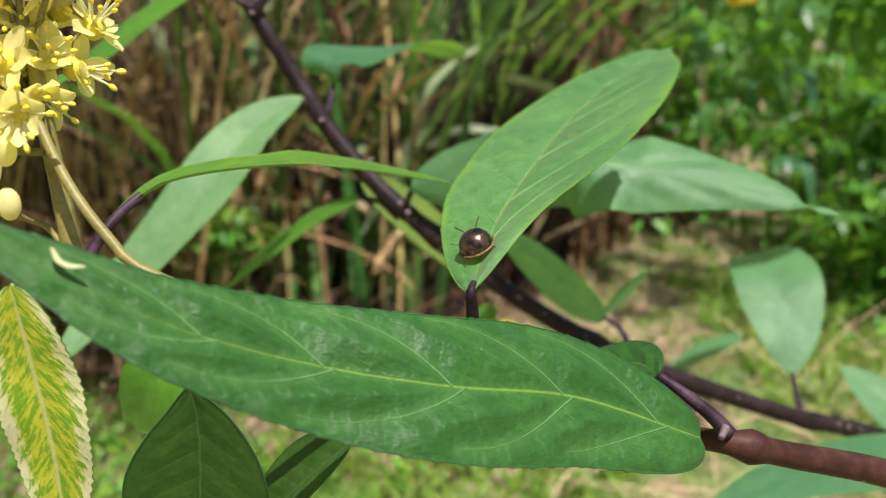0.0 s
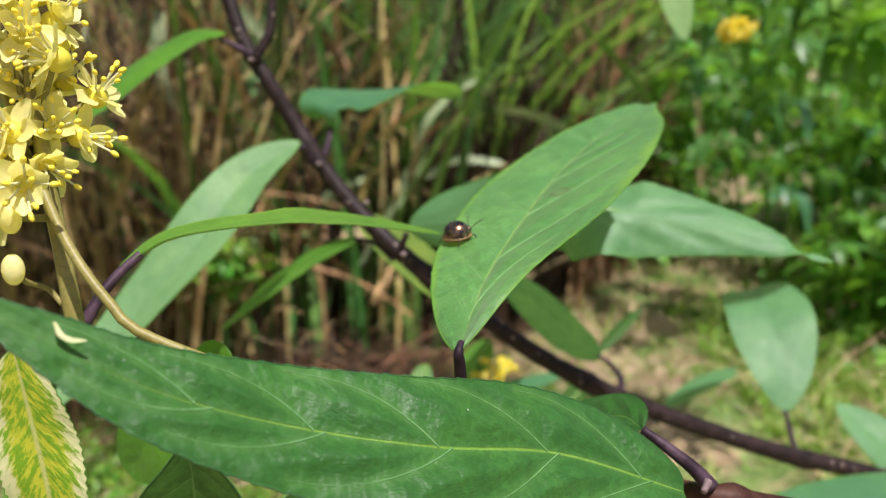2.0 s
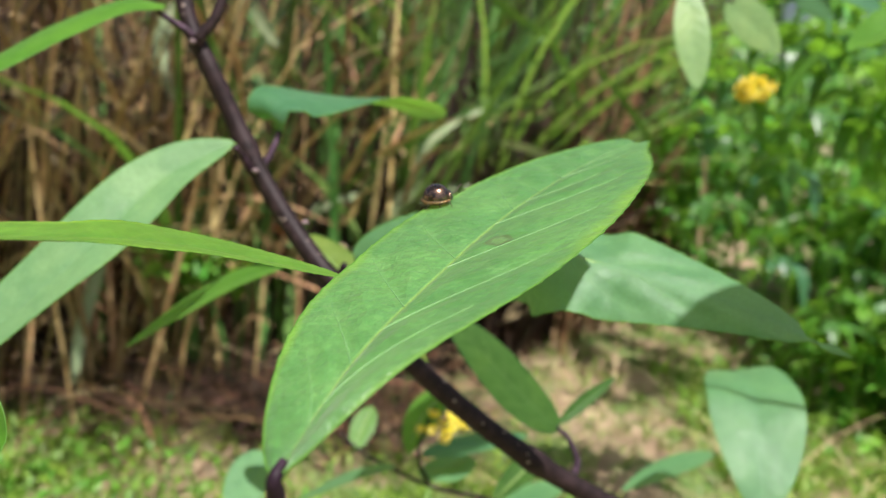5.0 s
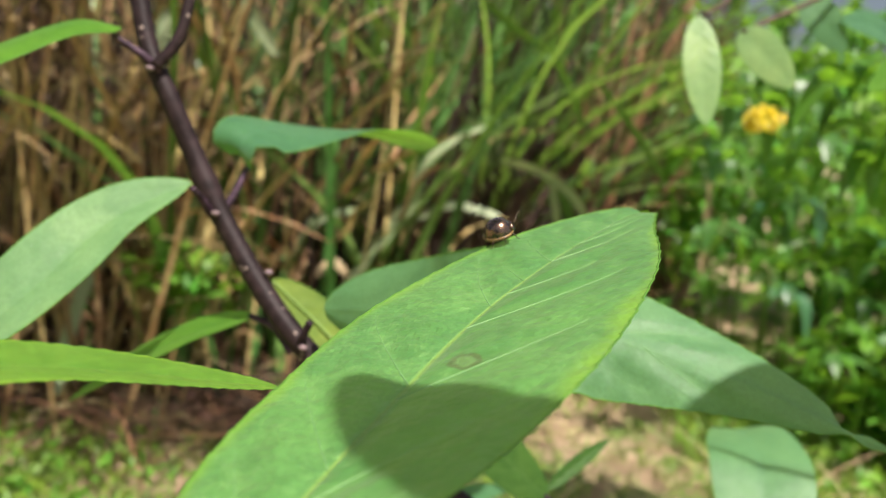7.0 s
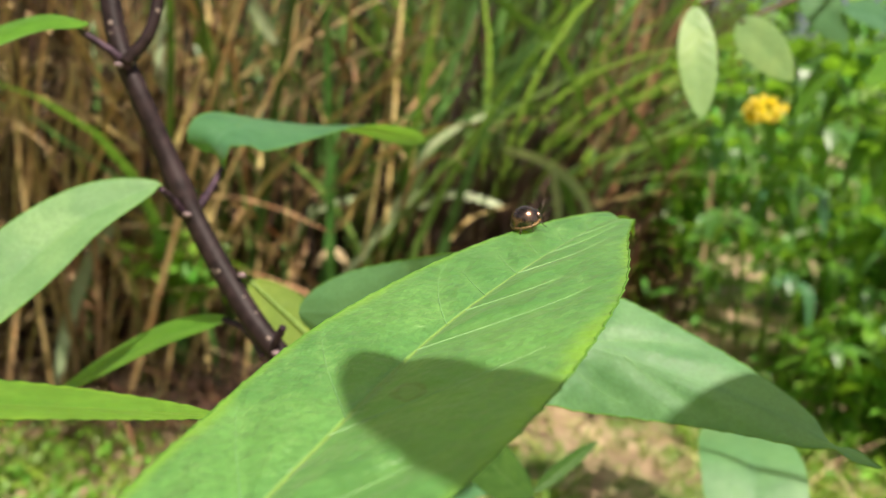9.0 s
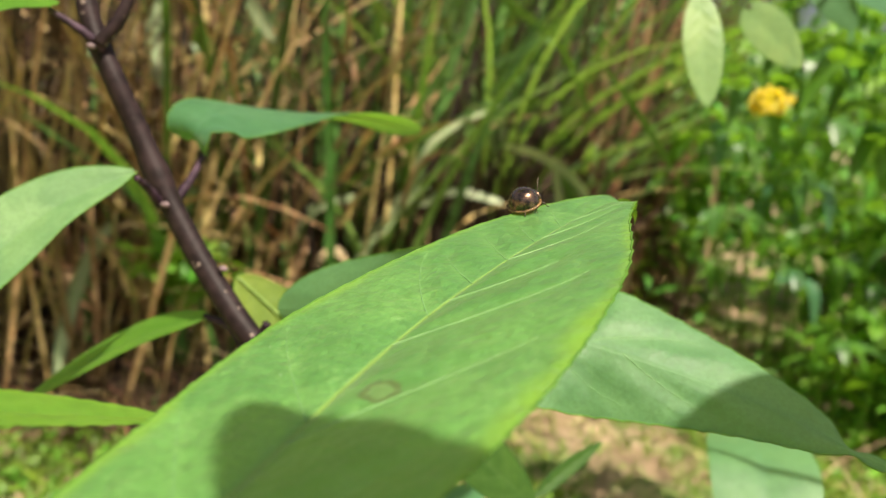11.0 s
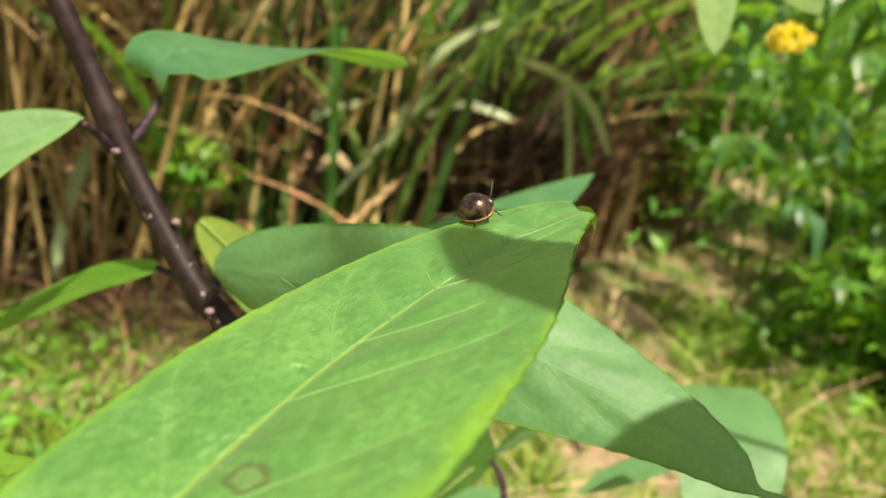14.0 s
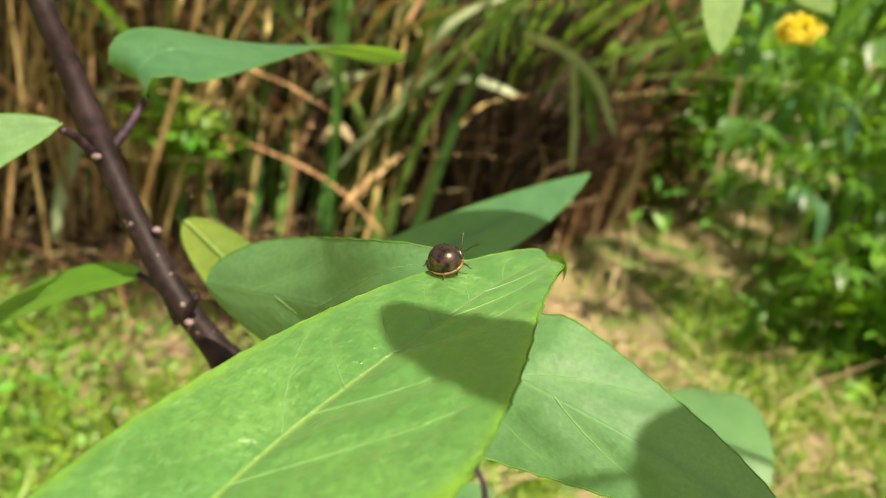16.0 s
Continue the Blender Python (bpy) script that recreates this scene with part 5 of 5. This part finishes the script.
tagged(leaf(None, Blade([(-0.0266, 1.4020, 0.3597), (0.0245, 1.4081, 0.3893), (0.1099, 1.4074, 0.3845)], (0.1450, -0.6237, -0.7681), 0.0085, fold=0.25, round_base=0.25, round_tip=0.35, seed=60), REED_PALE, ns=24, nw=3, name="grass_blade", rim=False, rib=False), "broad pale green grass blade bent before the reeds", "grass blade", "broad grass blades")
tagged(leaf(None, Blade([(0.0941, 1.4122, 0.4793), (0.1644, 1.4102, 0.4686), (0.2293, 1.4030, 0.4320), (0.2789, 1.3886, 0.3603)], (-0.3968, 0.5378, -0.7439), 0.009, fold=0.25, round_base=0.25, round_tip=0.35, seed=61), REED_PALE, ns=24, nw=3, name="grass_blade", rim=False, rib=False), "broad pale green grass blade bent before the reeds", "grass blade", "broad grass blades")
tagged(leaf(None, Blade([(-0.0802, 1.3944, 0.2523), (-0.0338, 1.4147, 0.4228), (0.0319, 1.4209, 0.5229), (0.1002, 1.4133, 0.5551)], (0.7415, -0.5492, -0.3853), 0.007, fold=0.25, round_base=0.25, round_tip=0.35, seed=62), REED_GREEN, ns=24, nw=3, name="grass_blade", rim=False, rib=False), "long green grass blade arching before the reeds", "grass blade", "broad grass blades")
tagged(leaf(None, Blade([(-0.1226, 1.4105, 0.2619), (-0.0669, 1.4145, 0.3515), (-0.0242, 1.4281, 0.4181)], (0.6936, 0.4952, -0.5231), 0.009, fold=0.25, round_base=0.25, round_tip=0.35, seed=63), REED_PALE, ns=24, nw=3, name="grass_blade", rim=False, rib=False), "broad pale green grass blade bent before the reeds", "grass blade", "broad grass blades")
tagged(leaf(None, Blade([(-0.0757, 1.4634, 0.3813), (-0.0594, 1.4997, 0.5606), (-0.0722, 1.5409, 0.7649)], (0.8682, -0.4959, -0.0182), 0.008, fold=0.25, round_base=0.25, round_tip=0.35, seed=64), REED_GREEN, ns=24, nw=3, name="grass_blade", rim=False, rib=False), "long green grass blade arching before the reeds", "grass blade", "broad grass blades")
tagged(leaf(None, Blade([(-0.0166, 1.4839, 0.7648), (0.0745, 1.4572, 0.7021), (0.1637, 1.4470, 0.6505), (0.2338, 1.4249, 0.5400)], (-0.5236, 0.6212, -0.5831), 0.008, fold=0.25, round_base=0.25, round_tip=0.35, seed=65), REED_GREEN, ns=24, nw=3, name="grass_blade", rim=False, rib=False), "long green grass blade arching before the reeds", "grass blade", "broad grass blades")
tagged(leaf(None, Blade([(-0.4440, 1.3155, 0.6437), (-0.4464, 1.2872, 0.5748), (-0.4330, 1.2759, 0.5185), (-0.4085, 1.2686, 0.4822)], (-0.6230, -0.7751, -0.1054), 0.013, fold=0.25, round_base=0.25, round_tip=0.35, seed=66), REED_PALE, ns=24, nw=3, name="grass_blade", rim=False, rib=False), "broad pale green grass blade bent before the reeds", "grass blade", "broad grass blades")
tagged(leaf(None, Blade([(-0.3441, 1.3110, 0.6908), (-0.3045, 1.2988, 0.6301), (-0.2643, 1.2759, 0.5870)], (-0.8059, 0.3842, -0.4505), 0.011, fold=0.25, round_base=0.25, round_tip=0.35, seed=67), REED_PALE, ns=24, nw=3, name="grass_blade", rim=False, rib=False), "broad pale green grass blade bent before the reeds", "grass blade", "broad grass blades")
tagged(leaf(None, Blade([(-0.4557, 1.2027, 0.2984), (-0.4792, 1.1743, 0.2286), (-0.4859, 1.1443, 0.1512), (-0.4813, 1.1151, 0.0774)], (-0.5872, -0.7409, 0.3260), 0.011, fold=0.25, round_base=0.25, round_tip=0.35, seed=68), REED_PALE, ns=24, nw=3, name="grass_blade", rim=False, rib=False), "broad pale green grass blade bent before the reeds", "grass blade", "broad grass blades")
tagged(leaf(None, Blade([(-0.5680, 1.4422, 0.4244), (-0.5576, 1.4328, 0.3779), (-0.5566, 1.4192, 0.3106)], (-0.9804, 0.1816, -0.0757), 0.011, fold=0.25, round_base=0.25, round_tip=0.35, seed=69), STRAW, ns=24, nw=3, name="grass_blade", rim=False, rib=False), "broad dry tan reed leaf before the stalks", "grass blade", "broad grass blades")
tagged(leaf(None, Blade([(-0.4477, 1.4579, 0.5007), (-0.4493, 1.4501, 0.4619), (-0.4562, 1.4401, 0.4127)], (-0.6465, -0.7466, 0.1567), 0.01, fold=0.25, round_base=0.25, round_tip=0.35, seed=70), STRAW, ns=24, nw=3, name="grass_blade", rim=False, rib=False), "broad dry tan reed leaf before the stalks", "grass blade", "broad grass blades")
tagged(leaf(None, Blade([(0.0304, 1.4227, 0.5320), (0.0701, 1.4061, 0.5200), (0.0924, 1.3903, 0.5121)], (-0.2350, 0.5250, -0.8180), 0.008, fold=0.25, round_base=0.25, round_tip=0.35, seed=71), REED_PALE, ns=24, nw=3, name="grass_blade", rim=False, rib=False), "broad pale green grass blade bent before the reeds", "grass blade", "broad grass blades")
tagged(leaf(None, Blade([(-0.2284, 1.3971, 0.2676), (-0.1968, 1.3955, 0.3298), (-0.1234, 1.3882, 0.3637)], (0.6447, -0.5367, -0.5443), 0.008, fold=0.25, round_base=0.25, round_tip=0.35, seed=72), REED_PALE, ns=24, nw=3, name="grass_blade", rim=False, rib=False), "broad pale green grass blade bent before the reeds", "grass blade", "broad grass blades")
tagged(leaf(None, Blade([(-0.1245, 1.3773, 0.2391), (-0.1578, 1.3829, 0.2669), (-0.1801, 1.3637, 0.2430)], (-0.0425, 0.6878, 0.7246), 0.009, fold=0.25, round_base=0.25, round_tip=0.35, seed=73), STRAW, ns=24, nw=3, name="grass_blade", rim=False, rib=False), "broad dry tan reed leaf before the stalks", "grass blade", "broad grass blades")
tagged(leaf(None, Blade([(-0.6973, 1.3783, 0.3220), (-0.6966, 1.3953, 0.4061), (-0.7329, 1.4110, 0.4845)], (0.9868, -0.0882, 0.1360), 0.01, fold=0.25, round_base=0.25, round_tip=0.35, seed=74), STRAW, ns=24, nw=3, name="grass_blade", rim=False, rib=False), "broad dry tan reed leaf before the stalks", "grass blade", "broad grass blades")
tagged(leaf(None, Blade([(-0.6160, 1.3893, 0.3049), (-0.6748, 1.4026, 0.3712), (-0.7398, 1.3957, 0.4088)], (0.2856, 0.7972, 0.5318), 0.008, fold=0.25, round_base=0.25, round_tip=0.35, seed=75), STRAW, ns=24, nw=3, name="grass_blade", rim=False, rib=False), "broad dry tan reed leaf before the stalks", "grass blade", "broad grass blades")
tagged(leaf(None, Blade([(-0.1292, 1.4675, 0.4025), (-0.1328, 1.4972, 0.5493), (-0.1798, 1.5373, 0.7483)], (0.8847, -0.4536, 0.1078), 0.007, fold=0.25, round_base=0.25, round_tip=0.35, seed=76), REED_GREEN, ns=24, nw=3, name="grass_blade", rim=False, rib=False), "long green grass blade arching before the reeds", "grass blade", "broad grass blades")
tagged(leaf(None, Blade([(0.1915, 1.4223, 0.4574), (0.2238, 1.4120, 0.4058), (0.2544, 1.3978, 0.3351)], (-0.6619, 0.5981, -0.4518), 0.009, fold=0.25, round_base=0.25, round_tip=0.35, seed=77), REED_GREEN, ns=24, nw=3, name="grass_blade", rim=False, rib=False), "long green grass blade arching before the reeds", "grass blade", "broad grass blades")
tagged(leaf(None, Blade([(0.0238, 1.5109, 0.7561), (-0.0092, 1.4642, 0.5966), (-0.0359, 1.4306, 0.4306)], (-0.8303, -0.5399, 0.1386), 0.007, fold=0.25, round_base=0.25, round_tip=0.35, seed=78), REED_GREEN, ns=24, nw=3, name="grass_blade", rim=False, rib=False), "long green grass blade arching before the reeds", "grass blade", "broad grass blades")
tagged(leaf(None, Blade([(-0.2172, 1.4645, 0.3890), (-0.2156, 1.5003, 0.5660), (-0.2629, 1.5345, 0.7355)], (0.7598, 0.6437, 0.0917), 0.007, fold=0.25, round_base=0.25, round_tip=0.35, seed=79), REED_GREEN, ns=24, nw=3, name="grass_blade", rim=False, rib=False), "long green grass blade arching before the reeds", "grass blade", "broad grass blades")
tagged(leaf(None, Blade([(0.4336, 1.3161, 0.3527), (0.4299, 1.3321, 0.4317), (0.4250, 1.3462, 0.5017)], (0.6420, -0.7535, 0.1418), 0.006, fold=0.25, round_base=0.25, round_tip=0.35, seed=80), STRAW, ns=24, nw=3, name="grass_blade", rim=False, rib=False), "broad dry tan reed leaf before the stalks", "grass blade", "broad grass blades")
tagged(leaf(None, Blade([(0.3673, 1.4003, 0.4872), (0.2977, 1.4166, 0.5689), (0.2309, 1.4293, 0.6324)], (0.4880, -0.6519, 0.5804), 0.007, fold=0.25, round_base=0.25, round_tip=0.35, seed=82), REED_GREEN, ns=24, nw=3, name="grass_blade", rim=False, rib=False), "long green grass blade arching before the reeds", "grass blade", "broad grass blades")
for n, (points, half, tone, words) in enumerate((
    (((-0.09, 1.44, 0.20), (-0.036, 1.36, 0.429), (0.008, 1.36, 0.496), (0.082, 1.36, 0.542)), 0.009, REED_PALE, "broad pale green grass blade bent before the reeds"),
    (((0.181, 1.40, 0.46), (0.209, 1.38, 0.363), (0.225, 1.38, 0.290)), 0.011, REED_PALE, "broad pale green grass blade hanging before the dark gap"),
    (((-0.15, 1.38, 0.20), (-0.11, 1.36, 0.265), (-0.068, 1.36, 0.33), (-0.019, 1.36, 0.409)), 0.007, REED_PALE, "slanting pale green grass blade before the reeds"),
    (((0.06, 1.42, 0.60), (0.127, 1.36, 0.649), (0.167, 1.36, 0.629), (0.207, 1.36, 0.560)), 0.008, REED_GREEN, "long green grass blade arching before the reeds"),
    (((-0.14, 1.42, 0.30), (-0.088, 1.40, 0.474), (-0.039, 1.40, 0.540), (0.009, 1.40, 0.671)), 0.008, REED_GREEN, "long green grass blade arching before the reeds"),
    (((0.15, 1.44, 0.16), (0.19, 1.42, 0.26), (0.16, 1.40, 0.33)), 0.006, STRAW, "broken dry reed leaf in the dark gap"),
    (((-0.02, 1.42, 0.12), (0.0, 1.40, 0.20), (0.005, 1.39, 0.26)), 0.009, STRAW, "pale dry reed leaf in the dark gap"),
    (((0.32, 1.40, 0.22), (0.33, 1.38, 0.30), (0.32, 1.37, 0.37)), 0.009, STRAW, "pale dry reed leaf beside the shrub"),
)):
    tagged(leaf(None, Blade(points, (0.5, -0.75, -0.4), half, fold=0.25, round_base=0.25, round_tip=0.35, seed=90 + n), tone, ns=24, nw=3, name="grass_blade", rim=False, rib=False), words, "grass blade", "broad grass blades")
# Unseen twig added only to shade the broad leaf and the one behind.
shade = thing("shading_twig", (0, 0, 0), "unseen twig with broad green leaves added to shade the branch", "twig")
part("twig", tube([(0.1700, 0.1310, 0.7100), (0.2700, 0.1310, 0.7680), (0.4500, 0.1810, 0.9580), (0.9, 0.1, 0.8), (1.05, 0.0, -0.05)], [0.0012, 0.002, 0.003, 0.005, 0.007], 8, 24), TWIG, shade)
leaf(shade, Blade([(0.1950, 0.1210, 0.7120), (0.1600, 0.1310, 0.7120), (0.1150, 0.1430, 0.7040)], (0.2, 1.0, 0.0), 0.026, seed=71), GREEN_PALE)
leaf(shade, Blade([tuple(Vector(q) + sun_way * 0.24) for q in ((0.085, 0.385, 0.500), (0.055, 0.375, 0.490), (0.015, 0.355, 0.480))], (0.5, 0.8, 0.0), 0.020, seed=73), GREEN_PALE)
part("twig", tube([tuple(Vector((0.085, 0.385, 0.500)) + sun_way * 0.24), (0.2700, 0.22, 0.765), (0.4500, 0.1810, 0.9580)], [0.001, 0.0016, 0.0024], 8, 16), TWIG, shade)
# Another unseen twig, made up to cast moving shade on the beetle's leaf.
overhang = thing("shading_twig", (0, 0, 0), "unseen thin twig with a narrow leaf added to cast moving shade", "twig")
part("twig", tube([(0.03, -0.01, 0.0), (0.08, -0.03, 0.03), (0.25, -0.1, 0.2), (0.7, -0.3, 0.2), (0.95, -0.4, -0.98)], [0.0008, 0.0012, 0.002, 0.004, 0.006], 8, 24), TWIG, overhang)
leaf(overhang, Blade([(0.030, -0.042, 0.001), (0.013, -0.021, 0.0), (-0.006, 0.004, -0.003)], (0.83, 0.56, 0.0), 0.0095, round_base=0.5, round_tip=0.6, seed=72), GREEN_PALE)


# ---------------------------------------------------------------- beetle
def build_beetle():
    """A domed bronze beetle about 4.5 mm long; origin between its feet, head towards +y."""
    b = thing("beetle", (0, 0, 0), "shiny bronze domed beetle walking on the leaf", "beetle")
    bm = bmesh.new()
    rings = []
    for i in range(11):
        th = i / 10 * math.pi / 2
        row = []
        for j in range(32):
            a = 2 * math.pi * j / 32
            y = math.sin(a)
            rx, ry = 2.15, 2.15 if y < 0 else 2.0
            k = 1.0 - 0.10 * max(0.0, y) ** 3
            row.append(bm.verts.new(Vector((rx * k * math.cos(a) * math.cos(th) ** 0.8, ry * y * math.cos(th) ** 0.8, 0.95 + 2.05 * math.sin(th))) * 0.001))
        rings.append(row)
    for p, q in zip(rings, rings[1:]):
        for j in range(32):
            bm.faces.new((p[j], p[(j + 1) % 32], q[(j + 1) % 32], q[j]))
    bmesh.ops.remove_doubles(bm, verts=bm.verts, dist=1e-7)
    part("shell", bm, SHELL, b)
    bm = bmesh.new()
    rows = []
    for r, z in ((2.17, 1.02), (2.22, 0.92), (2.14, 0.72), (1.9, 0.46), (1.3, 0.24), (0.05, 0.18)):
        rows.append([bm.verts.new(Vector((r * math.cos(a), r * math.sin(a) * (1.0 if math.sin(a) < 0 else 0.93), z)) * 0.001) for a in [2 * math.pi * j / 32 for j in range(32)]])
    for p, q in zip(rows, rows[1:]):
        for j in range(32):
            bm.faces.new((p[j], q[j], q[(j + 1) % 32], p[(j + 1) % 32]))
    part("belly", bm, CHITIN, b)
    ring = [Vector((2.2 * math.cos(a), 2.2 * math.sin(a) * (1.0 if math.sin(a) < 0 else 0.93), 0.88)) * 0.001 for a in [2 * math.pi * j / 40 for j in range(41)]]
    part("margin", polytube(ring, 0.00017, 6), CHITIN_RIM, b, "ochre rim round the shell")
    part("belly_band", polytube([Vector((p.x * 0.945, p.y * 0.945, 0.00062)) for p in ring], 0.00013, 6), CHITIN_RIM, b, "ochre band under the shell")
    part("collar", ball((0, 0.00178, 0.0013), (0.0013, 0.00055, 0.00075)), SHELL, b)
    head = part("head", ball((0, 0.00205, 0.00100), (0.00075, 0.00042, 0.00048)), CHITIN, b)
    for sx in (-1, 1):
        part("eye", ball((sx * 0.00062, 0.00215, 0.00110), (0.0002, 0.0002, 0.0002), None, 8, 6), CHITIN, head)
        an = [(sx * 0.0004, 0.0025, 0.0012), (sx * 0.0008, 0.0031, 0.0017), (sx * 0.0013, 0.0036, 0.0021), (sx * 0.0017, 0.0041, 0.0023)]
        part("antenna", tube(an, [0.00005, 0.00006, 0.00008], 6, 12, knots=[(q, 0.5, 0.05) for q in (0.2, 0.4, 0.6, 0.8)]), LEG, head)
        for y0, fy in ((0.0011, 0.0022), (0.0001, 0.0002), (-0.0009, -0.0020)):
            pts = [(sx * 0.0010, y0, 0.0007), (sx * 0.0019, (y0 + fy) * 0.5, 0.00078), (sx * 0.0021, fy * 0.9, 0.0002), (sx * 0.0023, fy * 1.0, 0.00004)]
            part("leg", tube(pts, [0.00014, 0.00013, 0.00008, 0.00005], 6, 12), LEG, b)
    return b


beetle = build_beetle()
beetle.scale = (1.22, 1.22, 1.28)

# where the beetle is on its leaf: seconds, along, across, heading against the midrib (degrees, to the right)
STEPS = [
    (0, 0.068, -0.111, -25),
    (0.5, 0.084, -0.16, -40),
    (1, 0.132, -0.454, -35),
    (1.5, 0.188, -0.626, -10),
    (2, 0.252, -0.749, 30),
    (2.5, 0.331, -0.7, 55),
    (3, 0.379, -0.749, 50),
    (3.5, 0.403, -0.823, 40),
    (4, 0.459, -0.921, 45),
    (4.5, 0.491, -0.91, 50),
    (5, 0.539, -0.945, 55),
    (7.5, 0.77, -0.97, 38),
    (8, 0.812, -0.97, 38),
    (8.5, 0.812, -0.97, 38),
    (9, 0.818, -0.97, 38),
    (11.5, 0.83, -0.97, 18),
    (12, 0.83, -0.955, 18),
    (12.5, 0.834, -0.96, 18),
    (13, 0.834, -0.97, 18),
    (13.5, 0.834, -0.965, 18),
    (14, 0.834, -0.965, 18),
    (14.5, 0.834, -0.97, 18),
    (15, 0.83, -0.97, 18),
    (15.5, 0.834, -0.96, 18),
    (16, 0.834, -0.9, 18),
]

# how the beetle's leaf nods on its stalk: seconds, turn
NOD = {
    0.0: (-0.37, -1.33, -0.52),
    0.5: (-0.46, -0.99, -0.47),
    1.0: (-0.46, -1.26, -0.19),
    1.5: (-0.61, -0.73, -0.19),
    2.0: (-0.69, -0.6, -0.04),
    2.5: (-0.7, -0.76, 0.16),
    3.0: (-0.27, -0.35, -0.12),
    3.5: (-0.1, -0.16, 0.17),
    4.0: (0.19, -0.02, 0.19),
    4.5: (0.35, 0.06, 0.11),
    5.0: (0.25, -0.06, 0.21),
    7.5: (-0.05, -0.06, 0.03),
    8.0: (0.1, 0.44, 0.35),
    8.5: (1.02, 1.02, 0.22),
    9.0: (0.88, 1.23, 0.29),
    11.5: (0.22, 0.41, 0.54),
    12.0: (-0.21, -0.25, 0.32),
    12.5: (-0.59, -1.27, -0.23),
    13.0: (-0.43, -0.48, 0.02),
    13.5: (-0.09, 0.03, 0.2),
    14.0: (0.27, 0.65, 0.22),
    14.5: (1.22, 1.27, -0.05),
    15.0: (1.05, 1.06, -0.25),
    15.5: (0.26, 1.26, 0.39),
    16.0: (-0.05, 1.35, 0.98),
}

# how the broad leaf sways about its foot: seconds, shift, turn
SWAY = [
    (0.0, (-0.0033, 0.0027, -0.0028), (0.1, 0.9, 2.9)),
    (1.0, (-0.0031, 0.0025, -0.0027), (0.02, 0.97, 2.79)),
    (2.5, (-0.0021, 0.0012, -0.0018), (-0.37, 1.37, 1.64)),
    (5.0, (-0.0007, 0.001, -0.0009), (-2.69, 1.27, -0.01)),
    (8.5, (0.0012, 0.0009, 0.0009), (0.5, -1.16, 0.76)),
    (12.5, (-0.0008, 0.0009, 0.0003), (2.08, -1.33, 1.35)),
    (14.5, (-0.0002, -0.0002, 0.0013), (-1.13, 1.22, -2.27)),
    (15.5, (0.0016, -0.0052, 0.0041), (-1.2, -2.02, -4.27)),
    (16.0, (0.0018, -0.0055, 0.0043), (-1.2, -2.1, -4.3)),
]

# the unseen twig is moved to carry its shade about: seconds, along the leaf, turn
DRIFT = [
    (0.0, -0.42, 10), (4.0, -0.40, 5), (5.0, -0.2, 5), (7.3, 0.40, 0), (8.0, 0.44, 3), (9.0, 0.46, 0),
    (11.3, 0.36, 0), (11.8, 0.36, 0), (12.5, 0.90, -8), (13.4, 0.85, -4), (14.2, 0.80, 6), (15.0, 0.78, 10), (16.0, 0.76, 14),
]


def nod(t):
    """The pose of the beetle's leaf at one of the times of NOD."""
    foot, turn = Vector((0.0043, 0.1085, 0.510)), Vector(NOD[t])
    return Matrix.Translation(foot) @ Matrix.Rotation(radians(turn.length), 4, turn) @ Matrix.Translation(-foot)


def motions():
    walk(host, [(t, nod(t)) for t in NOD])
    rows = []
    for t, s, v, turn in STEPS:
        n = HOST.normal(s, v)
        ahead = HOST.curve.tangent(s)
        ahead = (ahead - n * ahead.dot(n)).normalized()
        ahead = Matrix.Rotation(-radians(turn), 3, n) @ ahead
        right = ahead.cross(n)
        rear = radians(16) * min(1.0, max(0.0, (t - 5.0) / 2.5))
        ahead, n = ahead * math.cos(rear) + n * math.sin(rear), n * math.cos(rear) - ahead * math.sin(rear)
        m = Matrix((right, ahead, n)).transposed().to_4x4()
        m.translation = HOST.at(s, v) + n * (0.0002 + 0.0002 * rear / 0.28)
        rows.append((t, nod(t) @ m))
    walk(beetle, rows)
    rows, base = [], Vector((-0.0091, 0.2697, 0.5053))
    for t, shift, turn in SWAY:
        axis = Vector(turn)
        rows.append((t, Matrix.Translation(base + Vector(shift)) @ Matrix.Rotation(radians(axis.length), 4, axis) @ Matrix.Translation(-base)))
    walk(sway, rows)
    rows = []
    for t, s, turn in DRIFT:
        rows.append((t, Matrix.Translation(HOST.curve.at(0.5) + (HOST.curve.at(0.9) - HOST.curve.at(0.1)) * ((s - 0.5) / 0.8) + sun_way * 0.2) @ pose(0, 0, 0, 0, 0, turn)))
    walk(overhang, rows)
    # the added shading twig slides in when its shade is wanted
    walk(shade, [(t, pose(x, 0, 0)) for t, x in ((0.0, 0.12), (3.2, 0.11), (4.0, 0.02), (5.0, 0.0), (16.0, 0.0))])


motions()
